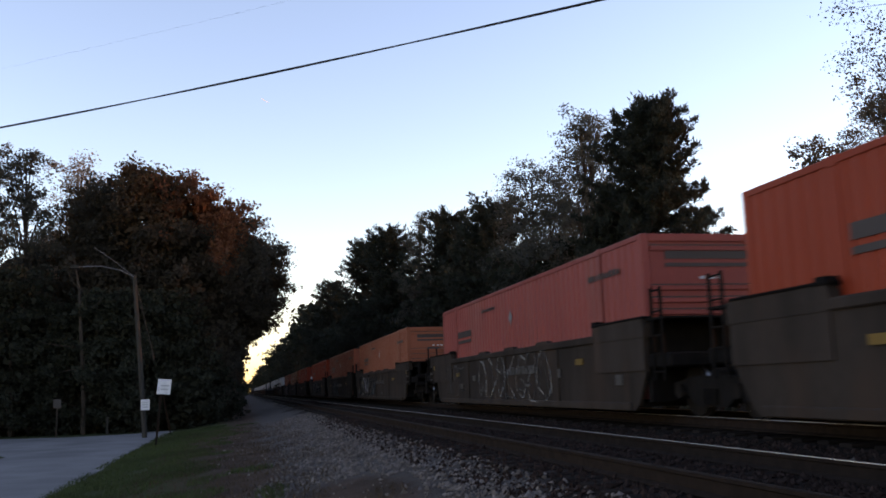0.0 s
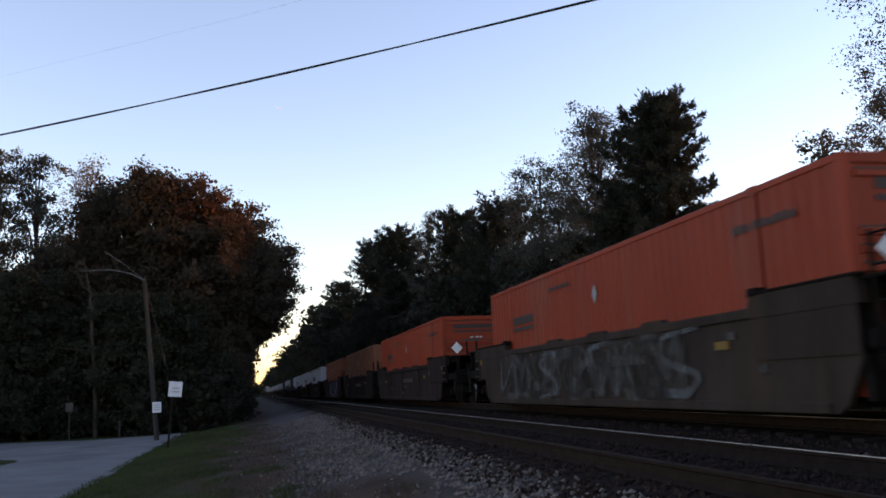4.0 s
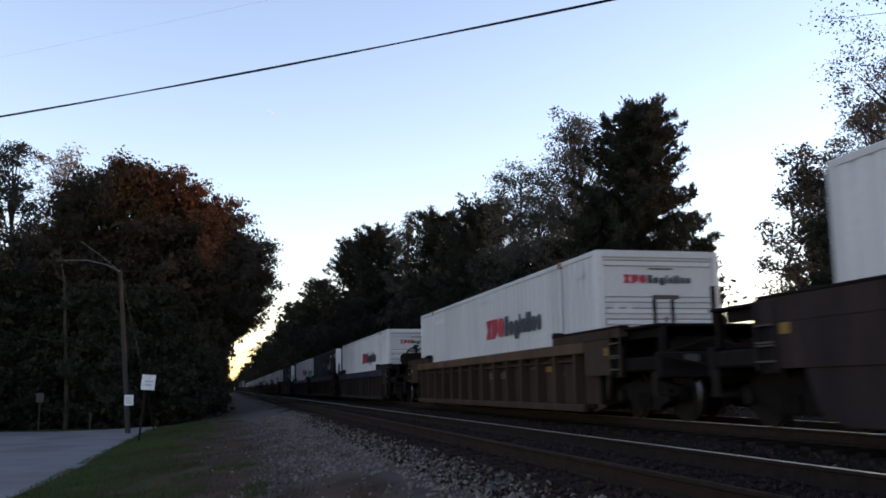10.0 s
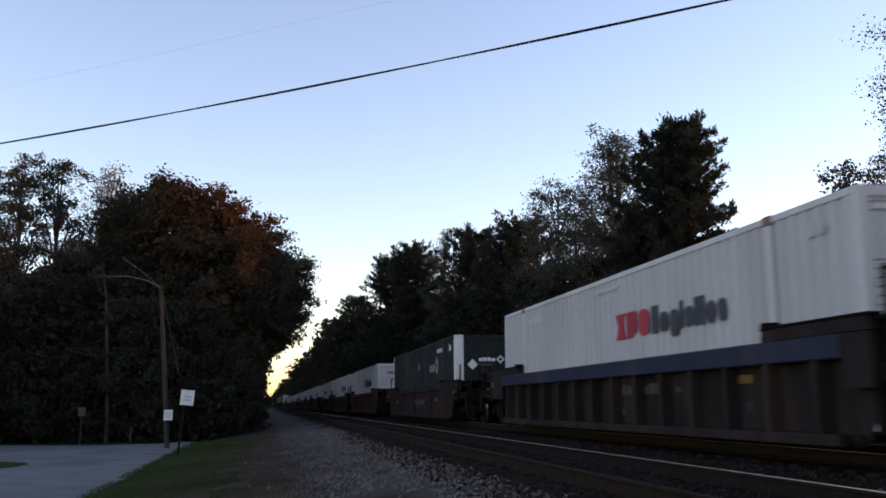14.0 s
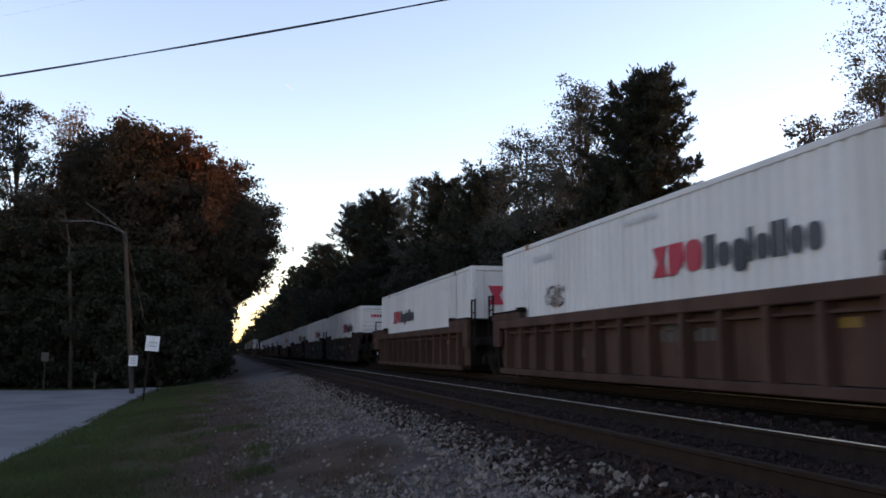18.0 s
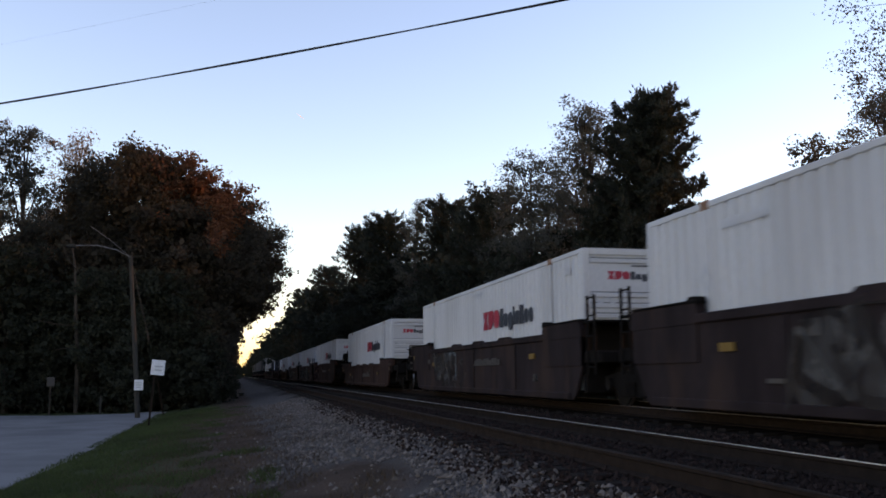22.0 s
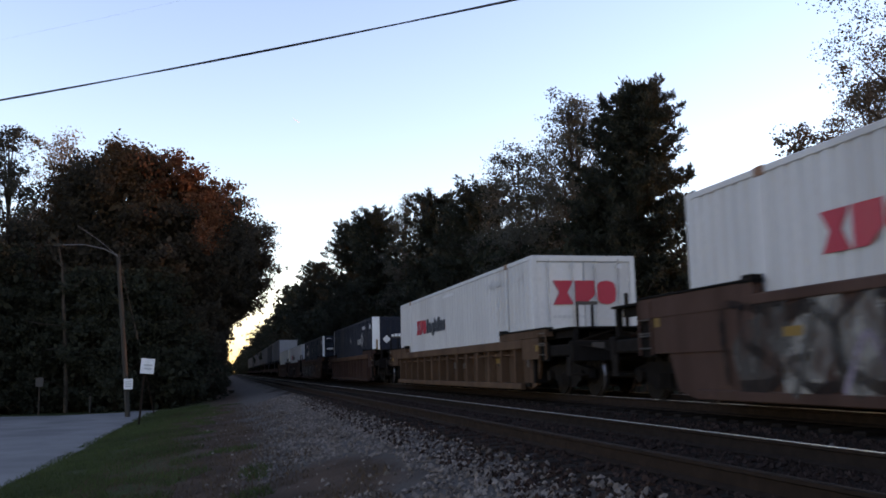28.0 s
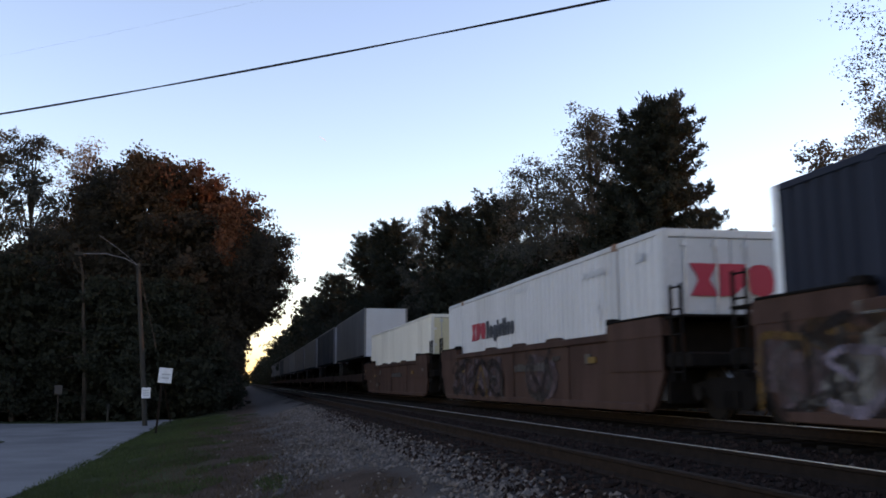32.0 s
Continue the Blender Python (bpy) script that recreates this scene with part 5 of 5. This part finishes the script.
# the boxes in their order: distance of the leading end from the camera at the start, style, end, colour
WH = "white 53-foot container with red and dark bar markings"
OR = "53-foot container with ribbed sides and dark name bars"
BOXES = [
    (-5.1, "plates", "ribs", "orange", "bright orange " + OR), (14.35, "plates", "ribs", "salmon", "faded salmon-red " + OR), (37.6, "plates", "ribs", "tan", "sun-bleached tan-orange " + OR),
    (56.7, "plates", "ribs", "rustred", "dull rust-orange " + OR), (75.85, "plates", "ribs", "orange", "bright orange " + OR), (99.2, "plates", "ribs", "orange", "bright orange " + OR),
    (118.55, "plates", "ribs", "sand", "sun-bleached tan-brown " + OR), (137.6, "plates", "ribs", "rustred", "dull rust-orange " + OR), (161.1, "bars", "doors", "white", "white 53-foot container, ribbed doors forward, red and dark bars"),
    (184.1, "bars", "ribs", "white", WH), (207.35, "bars", "ribs", "white", WH), (226.85, "gem", "posts", "petrol", "dark navy container with white corner posts and diamond marking"),
    (246.05, "bars", "ribs", "white", WH), (269.35, "gem", "posts", "teal", "dark green-black container with white corner posts"), (292.6, "bars", "ribs", "white", WH),
    (312.2, "bars", "ribs", "white", "white 53-foot container with a scrawl beside its bar markings"), (331.5, "bars", "doors", "white", "white 53-foot container, ribbed doors forward, red and dark bars"), (354.8, "bars", "ribs", "white", WH), (374.1, "bars", "ribs", "white", WH),
    (393.2, "bars", "ribs", "white", WH), (416.65, "bars", "ribs", "white", WH), (440.1, "bars", "ribs", "white", WH), (459.4, "bars", "ribs", "white", WH),
    (478.7, "bars", "doors", "white", "white 53-foot container, ribbed doors forward, red and dark bars"), (502.05, "bars", "doors", "white", "white 53-foot container, ribbed doors forward, red and dark bars"), (525.4, "gem", "posts", "navy", "dark navy container with white corner posts and diamond marking"),
    (548.75, "gem", "doors", "navy", "dark navy container with doors facing forward"), (568.15, "bars", "doors", "white", "white 53-foot container, ribbed doors forward, red and dark bars"), (587.4, "plain", "doors", "cream", "plain cream container with yellowed doors"),
]
B1, B2 = "smooth-sided grey-brown well car with sprayed paint", "brown well car covered in sprayed paint"
GRAF_A = (("fill", "pale", 10.4, 14.6, 0.15, 1.45, 4), ("wild", "steel", 8.4, 10.4, 0.3, 1.2, 3))
GRAF_B = (("wild", "chalk", 3.9, 7.4, 0.14, 1.44, 5), ("wild", "blue", 8.5, 14.4, 0.3, 1.2, 8), ("wild", "steel", 2.4, 3.9, 0.15, 0.85, 3))
GRAF_C = (("fill", "wine", 11.4, 15.5, 0.15, 1.42, 3),)
GRAF_D = (("fill", "pale", 5.8, 14.8, 0.14, 1.08, 8), ("fill", "amber", 6.0, 15.4, 0.95, 1.46, 8), ("fill", "mauve", 14.3, 16.2, 0.12, 1.3, 2), ("fill", "mauve", 4.0, 5.8, 0.5, 1.3, 2), ("line", "steel", 6.0, 15.8, 0.2, 1.3, 9))
# style, colour, top of the side wall, leading and trailing coupling, label, paint, sill
WELLS = [
    ("flat", "greybrown", 1.5, "a", "a", B1, (), None), ("flat", "greybrown", 1.5, "a", "c", B1, (("line", "chalk", 4.6, 10.6, 0.18, 1.47, 7), ("line", "steel", 12.4, 15.0, 0.3, 1.3, 4)), None),
    ("flat", "greybrown", 1.5, "c", "a", B1, GRAF_A, None), ("flat", "greybrown", 1.5, "a", "a", B1, (("wild", "steel", 8.0, 11.0, 0.2, 1.2, 4),), None), ("flat", "greybrown", 1.5, "a", "c", B1, (("wild", "steel", 4.0, 14.0, 0.2, 1.35, 10), ("line", "steel", 5.0, 12.0, 0.3, 1.4, 7)), None),
    ("flat", "darkgrey", 1.5, "c", "a", "dark grey well car with yellow placards", (), None), ("flat", "darkgrey", 1.5, "a", "a", "dark grey well car with yellow placards", (), None), ("flat", "darkgrey", 1.5, "a", "c", "dark grey well car with pale sprayed letters shapes", (("fill", "violet", 1.4, 9.2, 0.1, 1.46, 6), ("wild", "violet", 2.2, 9.6, 0.14, 1.4, 6)), None),
    ("flat", "plum", 1.5, "c", "c", "dark plum-brown well car with chalky scrawl", (("line", "steel", 5.0, 14.5, 0.5, 1.3, 7),), None), ("ribbed", "ochre", 1.43, "c", "c", "faded ochre well car with ribbed sides and a yellowed sill", (), "well_tawny"),
    ("ribbed", "slate", 1.43, "c", "a", "dark ribbed well car with a blue top sill", (), "sill_blue"), ("ribbed", "slate", 1.43, "a", "a", "dark ribbed well car with a blue top sill", (), "sill_blue"), ("ribbed", "slate", 1.43, "a", "c", "dark ribbed well car with a blue top sill", (), "sill_blue"),
    ("flat", "plum", 1.3, "c", "c", "dark maroon well car with low smooth sides", (), None),
    ("ribbed", "brown", 1.44, "c", "a", "rust-brown well car with ribbed sides", (), None), ("ribbed", "brown", 1.44, "a", "a", "rust-brown well car with ribbed sides", (), None), ("ribbed", "brown", 1.44, "a", "c", "rust-brown well car with ribbed sides", (), None),
    ("flat", "plum", 1.5, "c", "a", "dark maroon well car with faded sprayed paint", (("fill", "steel", 6.0, 14.6, 0.14, 1.4, 7), ("line", "teal", 6.0, 15.4, 0.14, 1.4, 8)), None), ("flat", "plum", 1.5, "a", "a", "dark maroon well car with faded sprayed paint", (("fill", "steel", 4.6, 11.8, 0.15, 1.4, 6), ("wild", "steel", 1.4, 4.6, 0.3, 1.2, 5)), None), ("flat", "plum", 1.5, "a", "c", "dark maroon well car with faded sprayed paint", (("wild", "steel", 10.6, 13.4, 0.4, 1.35, 3), ("line", "steel", 9.0, 12.0, 0.2, 1.1, 3)), None),
    ("flat", "umber", 1.17, "c", "c", "plain brown well car with low smooth sides", (), None),
    ("flat", "brown", 1.5, "c", "a", B2, GRAF_C, None), ("flat", "brown", 1.5, "a", "a", B2, GRAF_B, None), ("flat", "brown", 1.5, "a", "c", B2, GRAF_A, None),
    ("ribbed", "tawny", 1.25, "c", "c", "tawny rust-stained well car with ribbed sides", (), "well_tawny"), ("ribbed", "umber", 1.4, "c", "c", "dark brown well car with ribbed sides and a rusty sill", (), "well_rusty"),
    ("flat", "brown", 1.5, "c", "a", B2, GRAF_D, None), ("flat", "brown", 1.5, "a", "a", B2, (("fill", "mauve", 5.2, 6.8, 0.14, 1.4, 1), ("fill", "mauve", 9.0, 14.5, 0.14, 1.3, 4)), None), ("flat", "brown", 1.5, "a", "c", "brown well car with smooth sides", (), None),
]
TRAIN = []
made_box, made_well = {}, {}
for i, (s, style, end, colour, label) in enumerate(BOXES):
    key = (style, end, colour, label)
    b = copy_thing(made_box[key], Matrix()) if key in made_box else container(style, end, colour, label)
    made_box[key] = b
    TRAIN.append((b, s, CZ))
for i, (row, box) in enumerate(zip(WELLS, BOXES)):
    style, colour, top, lead, trail, label, tags, chord = row
    key = row
    w = copy_thing(made_well[key], Matrix()) if key in made_well else well_unit(style, colour, top, lead, trail, label, tags, 50 + i, chord, gear=i in (10, 21))
    made_well[key] = w
    TRAIN.append((w, box[0], 0.0))
flat = flat_car("low dark flat car under a road trailer")
vans = {}
for i, colour in enumerate(("slateblue", "navy", "grey", "grey", "slateblue", "grey", "navy", "grey", "slateblue", "grey")):
    f = copy_thing(flat, Matrix()) if i else flat
    v = copy_thing(vans[colour], Matrix()) if colour in vans else road_trailer({"slateblue": "blue-grey road trailer with a pale front wall", "navy": "dark blue road trailer with a pale front wall", "grey": "weathered grey road trailer with a pale front wall", "white": "white road trailer with plain sides"}[colour], colour)
    vans[colour] = v
    TRAIN.append((f, 606.0 + 18.4 * i, 0.0))
    TRAIN.append((v, 606.7 + 18.4 * i, 1.1))


# ---- small things beside the lot ----
def utility_pole():
    p = thing("street_lamp", "leaning grey wooden lamp pole with a small white sign", "street lamp")
    p.matrix_basis = pose(-4.25, 42.4, -1.24)
    part("pole", Mesh().tube([(0, 0, -0.3), (-0.2, 0, 2.4), (-0.42, 0, 5.0), (-0.62, 0, 7.35)], [0.115, 0.108, 0.1, 0.085], 12), M["pole"], p)
    arm = part("lamp_arm", Mesh().tube([(-0.62, -0.1, 7.25), (-1.2, -0.2, 7.55), (-2.0, -0.3, 7.72), (-2.95, -0.4, 7.68)], 0.026, 8), M["lamp_steel"], p, "thin dull steel arm")
    part("arm_brace", Mesh().tube([(-0.66, -0.05, 7.3), (-1.5, -0.1, 8.0), (-2.35, -0.15, 8.6)], 0.016, 6), M["lamp_steel"], p)
    part("lamp_head", Mesh().prism([(-3.3, 7.6), (-2.9, 7.6), (-2.9, 7.71), (-3.0, 7.75), (-3.25, 7.7)], "y", -0.55, -0.25), M["pole"], arm)
    part("guy_wire", Mesh().tube([(-0.6, 0, 7.3), (-0.1, 0, 5.2), (0.28, 0, 3.7)], 0.02, 5).tube([(0.26, 0, 3.75), (0.32, 0, 3.45)], 0.03, 6), M["pole"], p)
    s = part("sign_panel", Mesh().box(-0.2, 0.18, -0.22, -0.2, 1.25, 1.72, 0.006), M["sign_white"], p, "small white sign")
    for z in (1.36, 1.46, 1.56):
        part("text_bar", Mesh().box(-0.13, 0.11, -0.226, -0.221, z, z + 0.05), M["faint"], s)
    return p


utility_pole()


def board_sign():
    p = thing("sign", "square white sign on a crooked dark post", "sign")
    p.matrix_basis = pose(-3.0, 33.9, -1.17)
    part("post", Mesh().prism([(-0.09, -0.2), (-0.02, -0.2), (0.15, 1.95), (0.08, 1.95)], "y", 0.0, 0.06), M["rail"], p, "dark leaning steel post")
    part("brace", Mesh().tube([(0.17, 0.05, 1.85), (0.42, 0.6, 0.4)], 0.025, 6), M["rail"], p)
    pan = part("sign_panel", Mesh().prism([(-0.04, 1.86), (0.43, 1.82), (0.48, 2.36), (0.01, 2.4)], "y", -0.03, -0.01), M["sign_white"], p, "tilted square white panel")
    part("text_bar", Mesh().prism([(0.1, 2.0), (0.36, 1.98), (0.37, 2.03), (0.1, 2.05)], "y", -0.035, -0.031).prism([(0.1, 2.13), (0.38, 2.11), (0.38, 2.16), (0.1, 2.18)], "y", -0.035, -0.031), M["faint"], pan, "faint unreadable text bars")
    return p


board_sign()
sg = thing("sign", "small pale sign on a thin stake before the woods", "sign")
sg.matrix_basis = pose(-8.8, 46.8, -1.24)
part("stake", Mesh().box(-0.03, 0.03, 0, 0.04, -0.2, 1.5), M["bark"], sg)
part("sign_panel", Mesh().box(-0.18, 0.18, -0.02, 0.0, 1.42, 1.86, 0.005), M["worn_mark"], sg)
st = thing("marker_post", "short pale marker post at the edge of the woods", "post")
st.matrix_basis = pose(-6.53, 47.2, -1.24)
part("post", Mesh().box(-0.04, 0.04, -0.03, 0.03, -0.2, 0.9, 0.01), M["pole"], st)


def parked_car():
    """White pickup, seen only by its nose."""
    c = thing("pickup_truck", "white pickup truck parked on the lot before the woods", "car")
    c.matrix_basis = pose(-12.0, 43.2, -1.205, 0, 0, 90)
    w = M["sign_white"]
    side = [(0.0, 0.45), (0.0, 0.85), (0.12, 1.02), (1.25, 1.12), (1.95, 1.72), (3.3, 1.74), (3.5, 1.15), (5.35, 1.12), (5.4, 0.5), (4.75, 0.42), (1.0, 0.42)]
    b = Mesh().prism([(v, z) for v, z in side], "x", -0.92, 0.92)
    part("body", b, w, c)
    for x in (-0.93, 0.93):
        part("side_window", Mesh().prism([(1.5, 1.18), (2.0, 1.64), (3.2, 1.66), (3.3, 1.18)], "x", x - 0.006, x + 0.006), M["black"], c)
        for y in (0.95, 4.4):
            wh = part("wheel", Mesh().disc((x * 0.94, y, 0.36), 0.36, "x", 0.12, 20), M["black"], c, "black tyre")
            part("rim", Mesh().disc((x * 1.0, y, 0.36), 0.2, "x", 0.07, 14), M["steel"], wh)
        part("headlight", Mesh().box(x * 0.75 - 0.13, x * 0.75 + 0.13, -0.015, 0.05, 0.72, 0.9, 0.01), M["steel"], c)
    part("windscreen", Mesh().prism([(-0.75, 1.2), (0.75, 1.2), (0.68, 1.62), (-0.68, 1.62)], "y", 1.28, 1.3), M["black"], c)
    part("bumper", Mesh().box(-0.94, 0.94, -0.08, 0.06, 0.4, 0.62, 0.03), M["black"], c)
    part("grille", Mesh().box(-0.5, 0.5, -0.02, 0.03, 0.68, 0.9, 0.01), M["black"], c)
    return c


parked_car()


# ---- overhead wires that cross the line ----
def wire(p, q, sag, radius, label, twist=0.0):
    w = thing("overhead_wire", label, "cable", "wires over the line")
    for s in ((-1, 1) if twist else (0,)):
        pts = []
        for i in range(121):
            u = i / 120
            a = Vector(p).lerp(Vector(q), u)
            k = twist * math.sin(u * 34) * s
            pts.append((a.x, a.y, a.z - 4 * sag * u * (1 - u) + k))
        part("strand", Mesh().tube(pts, radius, 6), M["wire"], w)
    return w


wire((-32, 44.6, 9.5), (32, -3.3, 9.85), 1.71, 0.016, "twisted pair of black overhead cables", 0.012)
wire((-32, 44.6, 10.7), (32, -3.3, 10.7), 1.05, 0.0012, "single thin overhead wire")
wire((26, 60, 4.8), (60, 60, 13.1), 0.9, 0.022, "far power line behind the clearing")
wire((26, 60, 7.4), (60, 60, 16.2), 0.9, 0.018, "far power line behind the clearing")


# ---- a high aeroplane trail, very far off ----
def contrail():
    c = thing("contrail", "short white aeroplane trail high in the sky", "contrail", "", "structure")
    glow = material("sunlit_vapour", (0.6, 0.6, 0.6), bump=0)
    # sunlight on the vapour is put in as a weak glow of its own
    glow.node_tree.nodes["Principled BSDF"].inputs["Emission Color"].default_value = (1, 0.97, 0.93, 1)
    glow.node_tree.nodes["Principled BSDF"].inputs["Emission Strength"].default_value = 0.27
    part("trail", Mesh().tube([(-16, 0, 10), (-6, 0, 2.5), (2, 0, -2), (9, 0, -6)], [0.5, 1.2, 1.3, 0.4], 8), glow, c, "", True)
    return c


TRAIL = contrail()


def trail_place(t):
    az, el = radians(1.42 + 0.1035 * t), radians(18.28 - 0.0862 * t)
    return 3000 * math.sin(az) * math.cos(el), 3000 * math.cos(az) * math.cos(el), 3000 * math.sin(el)


# ---- grass on the verge ----
def grass(name, count, x0, x1, y0, y1, height, mat, label, seed, fade):
    rng = np.random.default_rng(seed)
    y = y0 + (y1 - y0) * rng.random(count) ** 1.7
    x = x0 + (x1 - x0) * rng.random(count)
    keep = [noise.noise((a * 1.1, b * 0.6, seed)) > -0.3 + 0.9 * max(0.0, (a - fade) / (x1 - fade)) for a, b in zip(x, y)]
    x, y = x[keep], y[keep]
    n = len(x)
    z = np.array([ground_height(a, b) for a, b in zip(x, y)]) - 0.01
    h = height * (0.4 + 0.9 * rng.random(n))
    a = rng.random(n) * 6.28
    w = 0.006 + 0.006 * rng.random(n)
    dx, dy = np.cos(a) * w, np.sin(a) * w
    lx, ly = rng.normal(0, 0.45, n) * h, rng.normal(0, 0.45, n) * h
    p = np.stack([x, y, z], 1)
    s = np.stack([dx, dy, 0 * dx], 1)
    t = np.stack([lx, ly, h], 1)
    q = np.stack([p - s, p + s, p + 0.6 * t + s * 0.7, p + t], axis=1)
    return tagged(new(name, quads(name, q, mat)), label, "grass", kind="stuff")


grass("grass", 70000, -3.75, 0.8, 7.5, 46, 0.08, M["grass"], "short green grass on the verge", 3, -1.6)
grass("grass", 9000, -3.75, 0.6, -5.0, 7.5, 0.08, M["grass"], "short green grass on the verge", 13, -1.6)
grass("grass", 24000, -2.2, 2.3, 7.0, 40, 0.07, M["grass_dead"], "thin dead brown grass on bare dirt", 8, 0.6)


# ---- ties: one tarred wooden tie after another under each track ----
tie_mesh = Mesh().box(-1.3, 1.3, -0.115, 0.115, -0.17, 0.0, 0.014).data("tie", M["tie"])
ties = random.Random(7)
for track, x, z, y0, count in ((track_1, 4.22, -0.272, -13.5, 203), (track_2, 8.15, -0.172, -12.5, 163)):
    for i in range(count):
        o = part("tie", tie_mesh, M["tie"], track)
        o.matrix_basis = pose(x + ties.uniform(-0.06, 0.06), y0 + 0.53 * i + ties.uniform(-0.03, 0.03), z - ties.uniform(0, 0.006), 0, 0, ties.uniform(-1.2, 1.2))


# ---- motion ----
SPEED, GAIN = 16.607, 0.02246


def motions():
    times = [0, 2, 4, 6, 8, 10, 12, 14, 16, 18, 20, 22, 24, 26, 28, 30, 32]
    def run(t):
        return SPEED * t + GAIN * t * t
    walk(TRAIL, [(t, pose(*trail_place(t))) for t in times])
    for ob, start, z in TRAIN:
        walk(ob, [(t, pose(LINE, start - run(t), z)) for t in times])
        # the wheels turn while their car rolls past the camera
        wheels = [c for c in ob.children if c.name.startswith("wheelset")]
        here = [t for t in (i / FPS for i in range(32 * FPS + 1)) if -8 < start - run(t) < 26]
        if wheels and here:
            for c in wheels:
                at = c.matrix_basis.translation.copy()
                steps = [(t, pose(*at, -math.degrees((run(t) - run(here[0])) / 0.42))) for t in here]
                if here[0] > 0:
                    steps.insert(0, (0, pose(*at)))
                if here[-1] < 32:
                    steps.append((32, steps[-1][1]))
                walk(c, steps)


motions()
